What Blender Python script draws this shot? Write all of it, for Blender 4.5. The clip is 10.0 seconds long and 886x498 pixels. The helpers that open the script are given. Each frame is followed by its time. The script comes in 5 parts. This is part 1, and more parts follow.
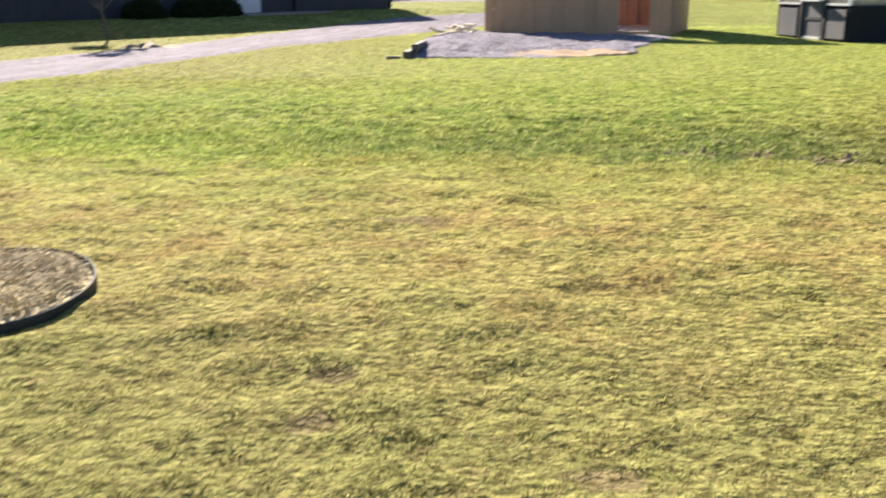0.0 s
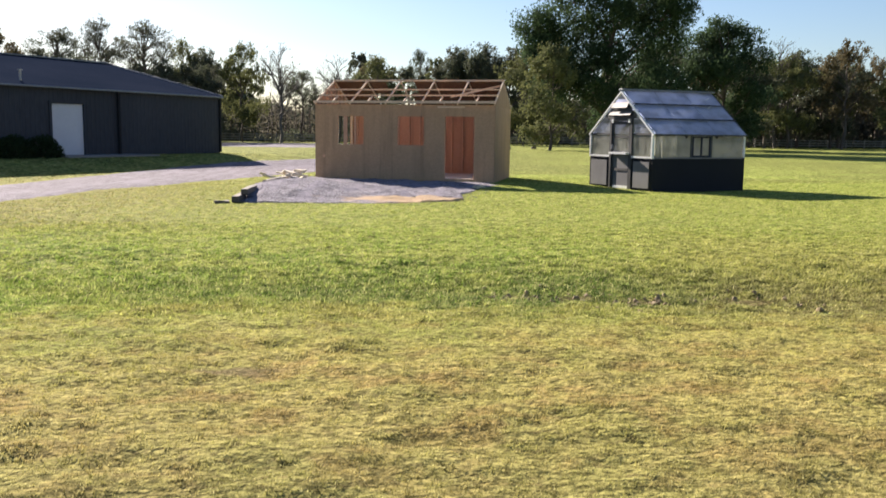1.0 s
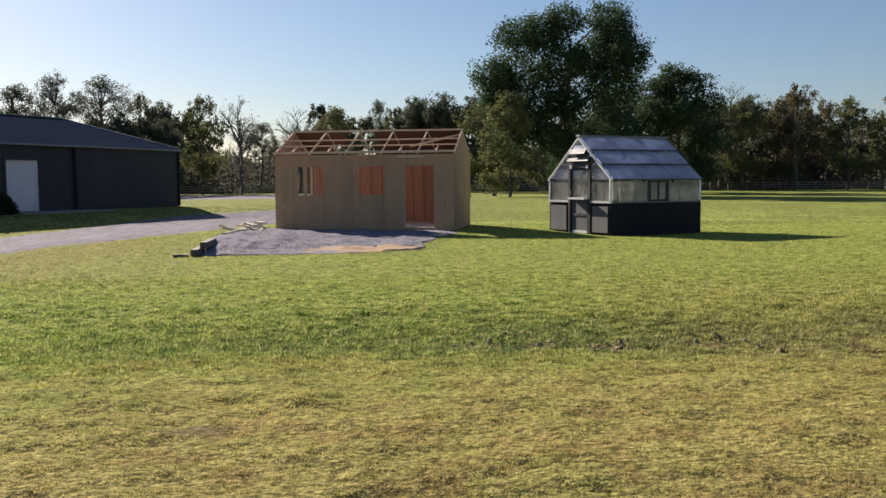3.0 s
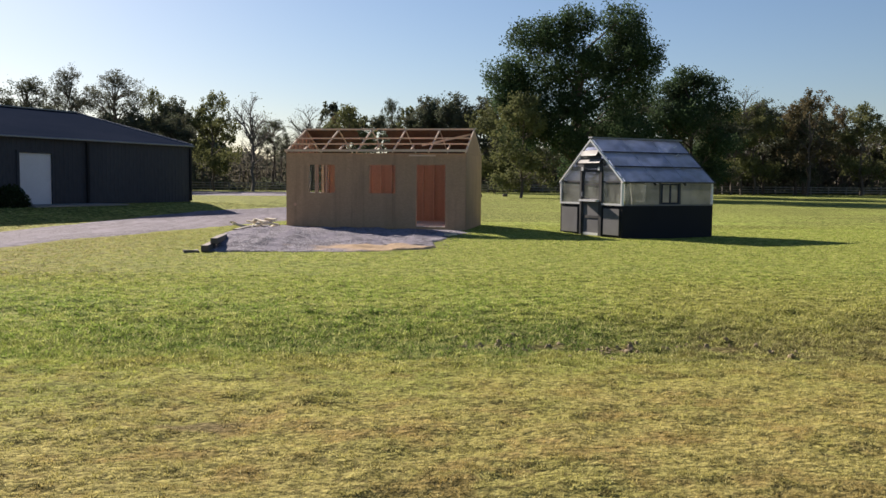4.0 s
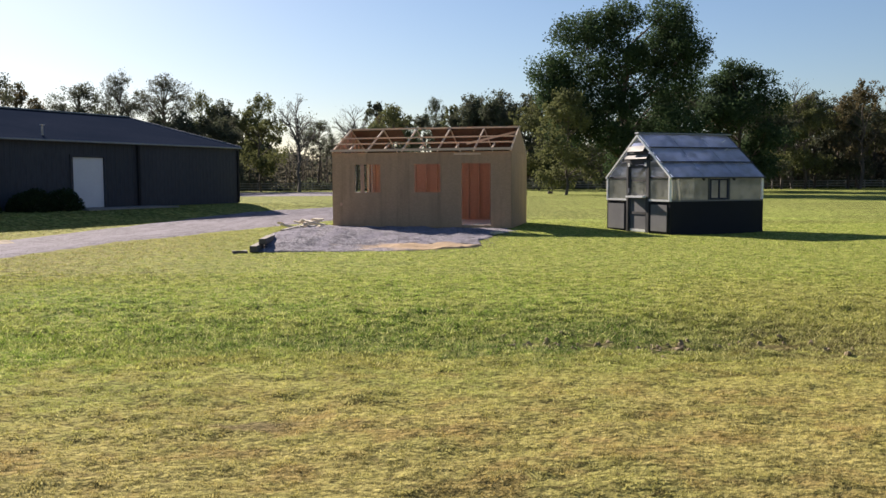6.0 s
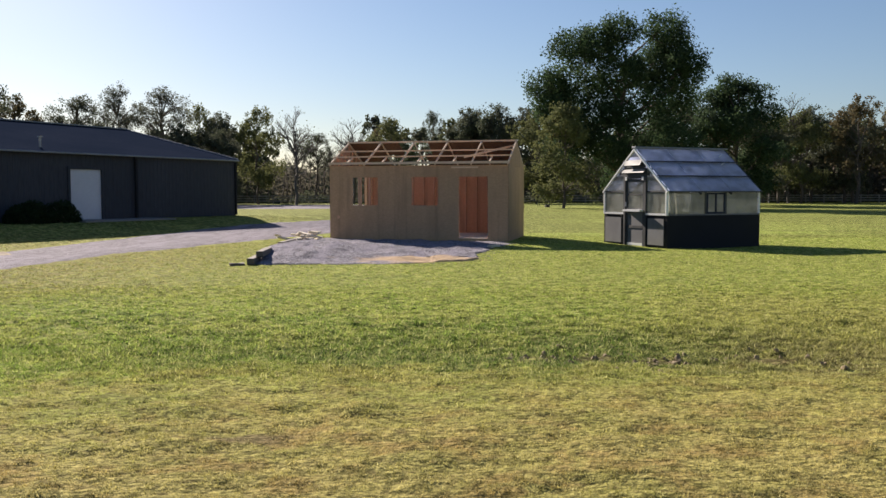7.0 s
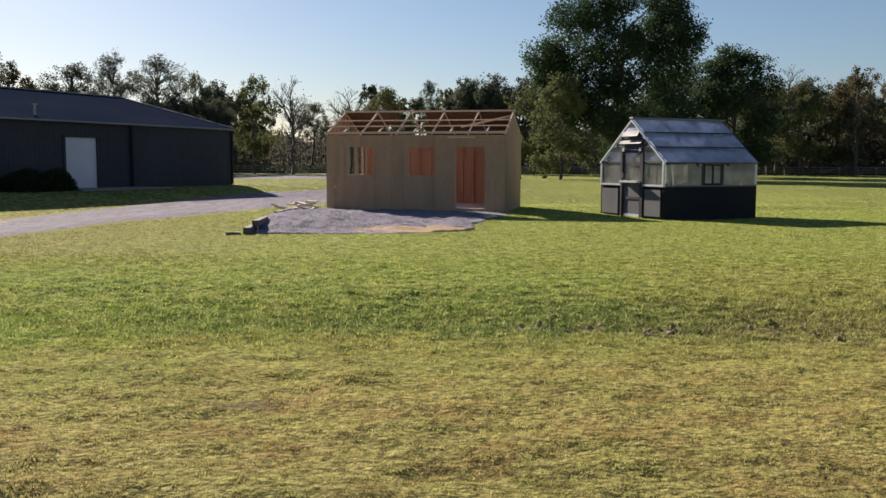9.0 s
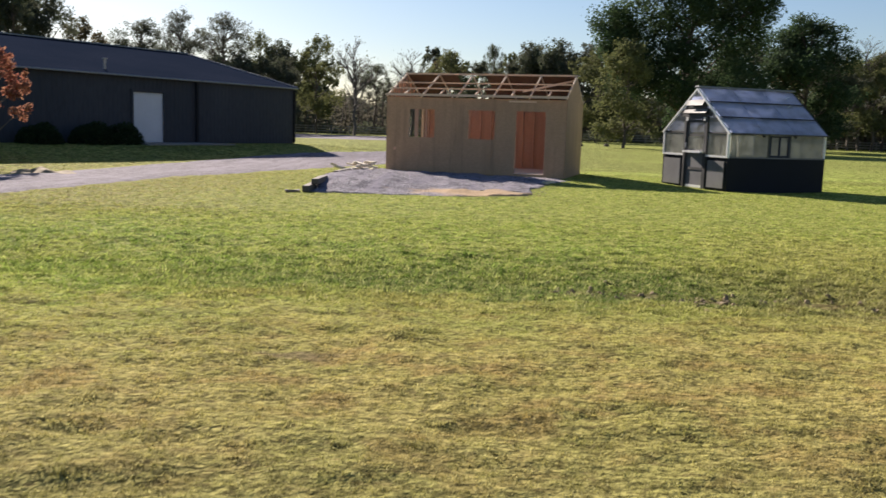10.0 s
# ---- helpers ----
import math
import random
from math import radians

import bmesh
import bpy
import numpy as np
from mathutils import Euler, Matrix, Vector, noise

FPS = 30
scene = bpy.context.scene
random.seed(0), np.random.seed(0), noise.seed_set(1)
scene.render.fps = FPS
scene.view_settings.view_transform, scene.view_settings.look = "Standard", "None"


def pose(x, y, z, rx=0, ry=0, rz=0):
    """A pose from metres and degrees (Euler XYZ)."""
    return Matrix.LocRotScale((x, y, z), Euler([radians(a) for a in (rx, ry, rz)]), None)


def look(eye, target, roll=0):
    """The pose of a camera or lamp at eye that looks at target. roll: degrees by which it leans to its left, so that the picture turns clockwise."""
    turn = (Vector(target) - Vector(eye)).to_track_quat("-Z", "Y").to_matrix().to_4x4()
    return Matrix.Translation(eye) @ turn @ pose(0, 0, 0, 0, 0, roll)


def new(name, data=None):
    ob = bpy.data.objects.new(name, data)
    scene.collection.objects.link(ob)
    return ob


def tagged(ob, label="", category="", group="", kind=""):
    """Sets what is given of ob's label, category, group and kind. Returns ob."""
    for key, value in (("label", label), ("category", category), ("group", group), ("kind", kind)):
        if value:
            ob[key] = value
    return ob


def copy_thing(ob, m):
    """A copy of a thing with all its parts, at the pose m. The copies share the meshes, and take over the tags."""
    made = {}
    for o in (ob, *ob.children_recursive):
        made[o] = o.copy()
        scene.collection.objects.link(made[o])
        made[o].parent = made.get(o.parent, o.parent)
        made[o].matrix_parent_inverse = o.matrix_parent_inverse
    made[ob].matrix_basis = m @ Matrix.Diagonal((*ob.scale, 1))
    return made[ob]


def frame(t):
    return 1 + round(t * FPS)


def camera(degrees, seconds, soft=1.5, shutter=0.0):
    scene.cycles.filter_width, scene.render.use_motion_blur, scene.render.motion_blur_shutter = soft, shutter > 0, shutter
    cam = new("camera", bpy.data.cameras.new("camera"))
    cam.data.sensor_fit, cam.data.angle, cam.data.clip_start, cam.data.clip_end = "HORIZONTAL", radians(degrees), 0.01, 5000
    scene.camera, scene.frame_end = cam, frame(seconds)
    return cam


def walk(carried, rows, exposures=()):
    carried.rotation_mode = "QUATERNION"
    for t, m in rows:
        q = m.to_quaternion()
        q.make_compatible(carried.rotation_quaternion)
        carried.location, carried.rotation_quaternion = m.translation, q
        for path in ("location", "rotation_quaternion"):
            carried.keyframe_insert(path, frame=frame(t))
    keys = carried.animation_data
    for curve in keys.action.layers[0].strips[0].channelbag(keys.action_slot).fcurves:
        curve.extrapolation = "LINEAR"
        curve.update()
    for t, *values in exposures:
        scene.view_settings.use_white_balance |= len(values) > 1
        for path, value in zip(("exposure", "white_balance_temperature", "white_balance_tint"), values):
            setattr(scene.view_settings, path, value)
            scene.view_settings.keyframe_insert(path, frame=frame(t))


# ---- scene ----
cam = camera(52.7, 10.0, soft=1.5, shutter=0.25)
PATH = [
    (0, (-0.04, -0.042, 1.527), (-0.371, 1.848, 0.963), -0.6),
    (0.3, (-0.081, 0.089, 1.524), (-0.211, 2.026, 1.046), -0.6),
    (0.5, (-0.039, 0.031, 1.527), (-0.102, 1.984, 1.101), -0.2),
    (0.6, (-0.023, 0.015, 1.54), (-0.052, 1.977, 1.157), 0.1),
    (0.8, (-0.014, 0.027, 1.58), (-0.005, 2.002, 1.264), 0.6),
    (1, (0.001, 0.018, 1.557), (0.031, 2.001, 1.302), 0.7),
    (1.5, (0.016, 0.063, 1.567), (0.104, 2.056, 1.431), -0.0),
    (2, (0.018, 0.063, 1.562), (0.129, 2.055, 1.425), -0.4),
    (2.5, (0.021, 0.053, 1.564), (0.137, 2.045, 1.419), -0.6),
    (4, (0.017, 0.087, 1.564), (0.108, 2.079, 1.415), 0.5),
    (4.5, (0.014, 0.062, 1.572), (0.056, 2.056, 1.42), -0.0),
    (5, (0.008, 0.075, 1.565), (0.01, 2.068, 1.401), -0.5),
    (5.5, (0.004, 0.088, 1.566), (-0.01, 2.081, 1.391), -0.6),
    (6, (-0.002, 0.097, 1.568), (-0.012, 2.091, 1.415), -0.3),
    (7.5, (-0.007, 0.078, 1.567), (-0.007, 2.074, 1.445), 0.0),
    (8, (-0.009, 0.093, 1.561), (0.001, 2.089, 1.43), 0.1),
    (8.5, (-0.005, 0.095, 1.562), (0.012, 2.089, 1.409), -0.0),
    (9, (0.003, 0.08, 1.553), (0.007, 2.071, 1.364), 0.2),
    (9.5, (0.031, 0.066, 1.54), (0.015, 2.053, 1.314), 0.8),
    (9.8, (0.069, 0.121, 1.536), (0.006, 2.104, 1.284), 1.4),
    (10, (0.049, 0.037, 1.522), (-0.074, 2.015, 1.253), 1.8),
]
walk(cam, [(t, look(eye, target, roll)) for t, eye, target, roll in PATH],
     exposures=[(0.0, 1.99, 6500, 17), (0.5, 1.93, 6500, 17), (1.0, 1.69, 6500, 18), (1.5, 1.19, 6500, 18), (2.0, 1.08, 6500, 18), (2.5, 1.11, 6500, 18),
                (4.5, 1.23, 6500, 18), (6.0, 1.33, 6500, 18), (7.5, 1.15, 6500, 18), (9.0, 1.08, 6500, 18), (10.0, 1.33, 6500, 18)])

# ---- light ----
SUN_AZ, SUN_EL = radians(-30), radians(24.8)      # azimuth from +Y, clockwise
world = bpy.data.worlds.new("sky")
scene.world = world
world.use_nodes = True
sky = world.node_tree.nodes.new("ShaderNodeTexSky")
sky.sky_type, sky.sun_disc = "NISHITA", False
sky.sun_elevation, sky.sun_rotation = SUN_EL, SUN_AZ
sky.air_density, sky.dust_density, sky.ozone_density = 1.1, 0.35, 4.2
world.node_tree.links.new(sky.outputs[0], world.node_tree.nodes["Background"].inputs[0])
world.node_tree.nodes["Background"].inputs[1].default_value = 0.0395
sun = new("sun", bpy.data.lights.new("sun", "SUN"))
sun.data.energy, sun.data.angle, sun.data.color = 5.0, radians(0.6), (1.0, 0.91, 0.76)
sun_way = Vector((math.sin(SUN_AZ) * math.cos(SUN_EL), math.cos(SUN_AZ) * math.cos(SUN_EL), math.sin(SUN_EL)))
sun.matrix_world = look(sun_way * 50, (0, 0, 0))


# ---- materials ----
class Nodes:
    """A short way to wire a node material."""

    def __init__(self, name):
        self.mat = bpy.data.materials.new(name)
        self.mat.use_nodes = True
        self.tree = self.mat.node_tree
        self.bsdf = self.tree.nodes["Principled BSDF"]
        self.out = self.tree.nodes["Material Output"]

    def add(self, kind, operation="", blend_type="", interpolation_type=""):
        n = self.tree.nodes.new("ShaderNode" + kind)
        if operation:
            n.operation = operation
        if blend_type:
            n.blend_type = blend_type
        if interpolation_type:
            n.interpolation_type = interpolation_type
        return n

    def put(self, socket, value):
        if isinstance(value, bpy.types.NodeSocket):
            self.tree.links.new(value, socket)
        elif isinstance(value, (tuple, list)) and len(value) == 3 and socket.type == "RGBA":
            socket.default_value = (*value, 1)
        else:
            socket.default_value = value

    def place(self):
        return self.add("NewGeometry").outputs["Position"]

    def local(self):
        return self.add("TexCoord").outputs["Object"]

    def noise(self, at, scale, detail=3.0, rough=0.55, distort=0.0):
        n = self.add("TexNoise")
        self.put(n.inputs["Vector"], at)
        n.inputs["Scale"].default_value, n.inputs["Detail"].default_value = scale, detail
        n.inputs["Roughness"].default_value, n.inputs["Distortion"].default_value = rough, distort
        return n.outputs["Fac"]

    def squash(self, at, sx, sy, sz):
        n = self.add("VectorMath", operation="MULTIPLY")
        self.put(n.inputs[0], at)
        n.inputs[1].default_value = (sx, sy, sz)
        return n.outputs[0]

    def ramp(self, v, a, b, lo=0.0, hi=1.0):
        n = self.add("MapRange", interpolation_type="SMOOTHSTEP")
        self.put(n.inputs["Value"], v)
        for k, x in zip(("From Min", "From Max", "To Min", "To Max"), (a, b, lo, hi)):
            n.inputs[k].default_value = x
        return n.outputs[0]

    def math(self, op, a, b):
        n = self.add("Math", operation=op)
        self.put(n.inputs[0], a)
        self.put(n.inputs[1], b)
        return n.outputs[0]

    def mix(self, f, a, b, blend="MIX"):
        n = self.add("MixRGB", blend_type=blend)
        self.put(n.inputs[0], f)
        self.put(n.inputs[1], a)
        self.put(n.inputs[2], b)
        return n.outputs[0]

    def bump(self, h, strength, dist):
        n = self.add("Bump")
        self.put(n.inputs["Height"], h)
        n.inputs["Strength"].default_value, n.inputs["Distance"].default_value = strength, dist
        self.put(self.bsdf.inputs["Normal"], n.outputs[0])

    def done(self, colour, rough=0.8, metal=0.0, spec=0.5):
        self.put(self.bsdf.inputs["Base Color"], colour)
        self.put(self.bsdf.inputs["Roughness"], rough)
        self.bsdf.inputs["Metallic"].default_value = metal
        self.bsdf.inputs["Specular IOR Level"].default_value = spec
        return self.mat


def worn(name, c1, c2, scale=3.0, rough=0.7, metal=0.0, bump=0.15, fine=40.0, stretch=(1, 1, 1), spec=0.5):
    """Paint, metal, rubber or wood with soft stains and a fine grain."""
    n = Nodes(name)
    at = n.squash(n.local(), *stretch)
    big, small = n.noise(at, scale, 4), n.noise(at, fine, 2)
    c = n.mix(n.ramp(big, 0.3, 0.7), c1, c2)
    c = n.mix(n.ramp(small, 0.35, 0.75, 0, 0.35), c, tuple(v * 0.6 for v in c1))
    n.bump(small, bump, 0.004)
    return n.done(c, n.ramp(big, 0.2, 0.8, rough - 0.1, rough + 0.1), metal, spec)


BARE = ((-1.06, 2.83, 0.13, 0.09), (0.05, 2.55, 0.16, 0.08), (-1.09, 3.26, 0.15, 0.08), (-1.27, 5.75, 0.3, 0.14), (0.89, 9.0, 0.2, 0.2), (1.54, 9.05, 0.2, 0.24), (2.22, 8.95, 0.24, 0.2), (3.24, 9.0, 0.34, 0.24))


def lawn_colour(n):
    """The lawn's colour by place: dry straw near, a lush swale with its shade coloured in, mixed turf beyond."""
    at = n.place()
    axes = n.add("SeparateXYZ")
    n.put(axes.inputs[0], at)
    wobble = n.noise(at, 0.38, 4)
    y = n.math("ADD", axes.outputs[1], n.math("MULTIPLY", n.math("SUBTRACT", wobble, 0.5), 5.0))
    y = n.math("ADD", y, n.math("MULTIPLY", n.math("SUBTRACT", n.noise(at, 2.3, 4, 0.6), 0.5), 2.8))
    patch, mottle, fine = n.noise(at, 0.8, 4, 0.6), n.noise(at, 4.5, 4, 0.6), n.noise(at, 22, 3)
    straw = n.mix(n.ramp(patch, 0.36, 0.64), (0.385, 0.362, 0.11), (0.475, 0.412, 0.142))
    straw = n.mix(n.ramp(n.noise(at, 1.7, 4, 0.6), 0.47, 0.62, 0, 0.85), straw, (0.37, 0.265, 0.095))
    straw = n.mix(n.ramp(mottle, 0.45, 0.75, 0, 0.6), straw, (0.27, 0.265, 0.06))
    straw = n.mix(n.ramp(axes.outputs[1], 2.4, 5.6, 0.75, 0.0), straw, (0.20, 0.215, 0.07))
    lush = n.mix(n.ramp(patch, 0.4, 0.65), (0.28, 0.42, 0.060), (0.42, 0.49, 0.10))
    turf = n.mix(n.ramp(mottle, 0.35, 0.7), (0.33, 0.45, 0.068), (0.46, 0.50, 0.105))
    turf = n.mix(n.ramp(patch, 0.5, 0.72), turf, (0.25, 0.355, 0.062))
    right = n.ramp(n.math("ADD", axes.outputs[0], n.math("MULTIPLY", wobble, 3.0)), 2.5, 6.0)
    lush = n.mix(n.math("MULTIPLY", right, 0.75), lush, (0.48, 0.44, 0.125))
    # dark green and brown band, the swale's shadows put into its colour
    swale_shade = n.math("MULTIPLY", n.ramp(y, 7.9, 8.5), n.math("SUBTRACT", 1.0, n.ramp(y, 9.4, 11.4)))
    deep = n.mix(right, (0.10, 0.19, 0.034), (0.165, 0.14, 0.062))
    middle = n.ramp(n.math("ADD", axes.outputs[0], n.math("MULTIPLY", wobble, 3.0)), -3.0, 0.6, 0.1, 1.0)
    swale_shade = n.math("MULTIPLY", swale_shade, middle)
    lush = n.mix(n.math("MULTIPLY", swale_shade, n.ramp(mottle, 0.32, 0.54, 0.35, 0.95)), lush, deep)
    left = n.ramp(n.math("ADD", axes.outputs[0], n.math("MULTIPLY", wobble, 5.0)), -5.5, 0.5)
    turf = n.mix(n.math("MULTIPLY", n.math("SUBTRACT", 1.0, left), n.ramp(mottle, 0.38, 0.6, 0.3, 0.9)), turf, (0.34, 0.275, 0.09))
    edge = n.math("SUBTRACT", y, n.math("MULTIPLY", axes.outputs[0], 0.09))
    soft = n.math("MULTIPLY", n.ramp(edge, 5.2, 8.0), 0.42)
    c = n.mix(n.math("MAXIMUM", soft, n.ramp(edge, 7.5, 8.7)), straw, lush)
    c = n.mix(n.ramp(y, 11.0, 16.0), c, turf)
    # far turf has few blades; their self-shade goes into its darker colour
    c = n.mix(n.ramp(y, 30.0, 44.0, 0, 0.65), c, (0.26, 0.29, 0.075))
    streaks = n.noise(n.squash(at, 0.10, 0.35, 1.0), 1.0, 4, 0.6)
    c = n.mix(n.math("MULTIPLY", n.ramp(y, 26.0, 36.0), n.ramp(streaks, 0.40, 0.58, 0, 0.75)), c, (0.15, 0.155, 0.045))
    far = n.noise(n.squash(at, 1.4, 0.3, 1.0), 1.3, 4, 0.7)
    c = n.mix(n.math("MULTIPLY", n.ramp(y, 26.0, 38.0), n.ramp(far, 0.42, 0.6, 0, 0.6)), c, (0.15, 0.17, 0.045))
    # thatch showing through, and worn bare spots (x, y, half length, half depth)
    thatch = n.noise(n.squash(at, 1.0, 1.5, 1.0), 9.0, 3, 0.6)
    c = n.mix(n.math("MULTIPLY", n.ramp(thatch, 0.54, 0.67, 0, 0.62), n.ramp(y, 7.0, 9.5, 1.0, 0.25)), c, (0.15, 0.115, 0.05))
    for bx, by, rx, ry in BARE:
        d = n.add("VectorMath", operation="SUBTRACT")
        n.put(d.inputs[0], at)
        d.inputs[1].default_value = (bx, by, 0)
        size = n.add("VectorMath", operation="LENGTH")
        n.put(size.inputs[0], n.squash(d.outputs[0], 1 / rx, 1 / ry, 0))
        spot = n.math("ADD", size.outputs["Value"], n.math("MULTIPLY", n.math("SUBTRACT", mottle, 0.5), 2.2))
        c = n.mix(n.ramp(spot, 0.5, 1.2, 0.8, 0.0), c, (0.16, 0.12, 0.07))
    # tussock shading put into the colour as random dimmed and brightened flecks
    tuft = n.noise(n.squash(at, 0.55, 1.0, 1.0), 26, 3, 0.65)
    tuft_shade = n.mix(1.0, c, (0.33, 0.345, 0.31), "MULTIPLY")
    tuft_lit = n.mix(1.0, c, (1.24, 1.24, 1.28), "MULTIPLY")
    c = n.mix(n.ramp(tuft, 0.38, 0.58), tuft_shade, tuft_lit)
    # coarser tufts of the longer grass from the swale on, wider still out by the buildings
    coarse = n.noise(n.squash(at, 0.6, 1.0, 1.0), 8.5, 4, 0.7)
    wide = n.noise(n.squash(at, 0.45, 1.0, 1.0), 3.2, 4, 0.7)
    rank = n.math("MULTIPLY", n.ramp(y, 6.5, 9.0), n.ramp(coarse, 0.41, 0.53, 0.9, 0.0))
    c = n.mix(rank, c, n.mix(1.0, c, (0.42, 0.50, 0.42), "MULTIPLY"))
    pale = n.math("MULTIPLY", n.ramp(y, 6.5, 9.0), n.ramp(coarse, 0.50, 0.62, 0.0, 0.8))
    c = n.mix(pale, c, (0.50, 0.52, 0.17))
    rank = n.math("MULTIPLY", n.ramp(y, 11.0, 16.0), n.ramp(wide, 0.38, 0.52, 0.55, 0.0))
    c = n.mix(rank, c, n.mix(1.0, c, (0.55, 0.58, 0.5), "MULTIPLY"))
    return n.mix(n.ramp(fine, 0.55, 0.8, 0, 0.4), c, (0.14, 0.13, 0.045)), mottle, fine


def lawn_material():
    n = Nodes("lawn")
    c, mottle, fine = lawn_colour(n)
    # brown thatch between the blades, its colour darkened to match their self-shade
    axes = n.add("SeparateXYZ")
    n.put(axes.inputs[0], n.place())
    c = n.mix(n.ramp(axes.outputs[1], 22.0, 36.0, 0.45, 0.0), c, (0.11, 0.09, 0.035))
    n.bump(n.math("ADD", mottle, n.math("MULTIPLY", fine, 0.6)), 0.7, 0.06)
    return n.done(c, 0.95, spec=0.02)


def blade_material():
    n = Nodes("grass_blades")
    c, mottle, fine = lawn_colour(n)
    r = n.add("NewGeometry").outputs["Random Per Island"]
    c = n.mix(n.ramp(r, 0.55, 1.0, 0, 0.65), c, (0.62, 0.58, 0.28))
    c = n.mix(n.ramp(r, 0.0, 0.35, 0.45, 0.0), c, (0.16, 0.15, 0.04))
    n.done(c, 0.8, spec=0.04)
    t = n.add("BsdfTranslucent")
    n.put(t.inputs[0], c)
    m = n.add("MixShader")
    m.inputs[0].default_value = 0.48
    n.put(m.inputs[1], n.bsdf.outputs[0])
    n.put(m.inputs[2], t.outputs[0])
    n.put(n.out.inputs[0], m.outputs[0])
    return n.mat


def leaf_material(name, c1, c2, c3, through_light=0.35):
    n = Nodes(name)
    r = n.add("NewGeometry").outputs["Random Per Island"]
    own = n.add("ObjectInfo").outputs["Random"]
    c = n.mix(n.ramp(r, 0.2, 0.8), c1, c2)
    c = n.mix(n.ramp(n.noise(n.local(), 0.35, 2), 0.42, 0.68, 0, 0.8), c, c3)
    c = n.mix(n.math("MULTIPLY", own, 0.35), c, c3)
    n.done(c, 0.85, spec=0.04)
    t = n.add("BsdfTranslucent")
    n.put(t.inputs[0], c)
    m = n.add("MixShader")
    m.inputs[0].default_value = through_light
    n.put(m.inputs[1], n.bsdf.outputs[0])
    n.put(m.inputs[2], t.outputs[0])
    n.put(n.out.inputs[0], m.outputs[0])
    return n.mat


def gravel_material(name, dark, light, tint, sand=None):
    n = Nodes(name)
    at = n.place()
    v = n.add("TexVoronoi")
    n.put(v.inputs["Vector"], at)
    v.inputs["Scale"].default_value = 42
    grey = n.add("RGBToBW")
    n.put(grey.inputs[0], v.outputs["Color"])
    c = n.mix(n.ramp(grey.outputs[0], 0.15, 0.85), dark, light)
    c = n.mix(n.ramp(n.noise(at, 0.7, 4), 0.4, 0.7, 0, 0.45), c, tint)
    c = n.mix(n.ramp(n.noise(at, 2.6, 4, 0.65), 0.48, 0.64, 0, 0.6), c, dark)
    c = n.mix(n.ramp(n.noise(at, 8.0, 3, 0.6), 0.52, 0.68, 0, 0.35), c, dark)
    streak = n.noise(n.squash(at, 2.2, 0.35, 1), 1.0, 4, 0.65)
    c = n.mix(n.ramp(streak, 0.46, 0.62, 0, 0.75), c, tuple(v * 1.35 for v in tint))
    if sand:
        # a spill of tan sand (x, y, half length, half depth)
        d = n.add("VectorMath", operation="SUBTRACT")
        n.put(d.inputs[0], at)
        d.inputs[1].default_value = (sand[0], sand[1], 0)
        size = n.add("VectorMath", operation="LENGTH")
        n.put(size.inputs[0], n.squash(d.outputs[0], 1 / sand[2], 1 / sand[3], 0))
        edge = n.math("ADD", size.outputs["Value"], n.math("MULTIPLY", n.math("SUBTRACT", n.noise(at, 2.0, 3), 0.5), 1.5))
        c = n.mix(n.ramp(edge, 0.5, 1.2, 0.85, 0.0), c, (0.50, 0.35, 0.20))
    n.bump(n.math("ADD", n.math("SUBTRACT", 1.0, v.outputs["Distance"]), n.math("MULTIPLY", n.noise(at, 5.0, 4, 0.65), 2.0)), 0.6, 0.03)
    return n.done(c, 0.95, spec=0.1)


def osb_material(name, c1, c2, c3):
    """Strand board: flat chips laid every way, with water stains."""
    n = Nodes(name)
    at = n.local()
    v = n.add("TexVoronoi")
    n.put(v.inputs["Vector"], n.squash(at, 16, 16, 30))
    v.inputs["Scale"].default_value = 1.0
    grey = n.add("RGBToBW")
    n.put(grey.inputs[0], v.outputs["Color"])
    c = n.mix(n.ramp(grey.outputs[0], 0.2, 0.8), c1, c2)
    own = n.add("ObjectInfo").outputs["Random"]
    c = n.mix(n.math("MULTIPLY", own, 0.35), c, c3)
    c = n.mix(n.ramp(n.noise(n.squash(at, 1.6, 1.6, 0.5), 1.5, 4), 0.45, 0.75, 0, 0.6), c, c3)
    streak = n.noise(n.squash(at, 5.0, 5.0, 0.35), 1.0, 4, 0.6)
    c = n.mix(n.ramp(streak, 0.48, 0.72, 0, 0.5), c, tuple(v * 0.72 for v in c3))
    n.bump(grey.outputs[0], 0.3, 0.003)
    return n.done(c, 0.85, spec=0.15)


def glazing_material(name, tint, clear, milky):
    """Weathered twin-wall sheet: partly clear, partly milky, with a dull gloss."""
    n = Nodes(name)
    dirt = n.noise(n.local(), 2.2, 4)
    c = n.mix(n.ramp(dirt, 0.35, 0.7), tint, tuple(v * 0.6 for v in tint))
    n.done(c, 0.28, spec=0.6)
    t = n.add("BsdfTranslucent")
    n.put(t.inputs[0], c)
    m = n.add("MixShader")
    m.inputs[0].default_value = milky
    n.put(m.inputs[1], n.bsdf.outputs[0])
    n.put(m.inputs[2], t.outputs[0])
    g = n.add("BsdfTransparent")
    g.inputs[0].default_value = (0.9, 0.93, 0.95, 1)
    k = n.add("MixShader")
    n.put(k.inputs[0], n.ramp(dirt, 0.3, 0.7, clear, clear * 0.6))
    n.put(k.inputs[1], m.outputs[0])
    n.put(k.inputs[2], g.outputs[0])
    n.put(n.out.inputs[0], k.outputs[0])
    return n.mat


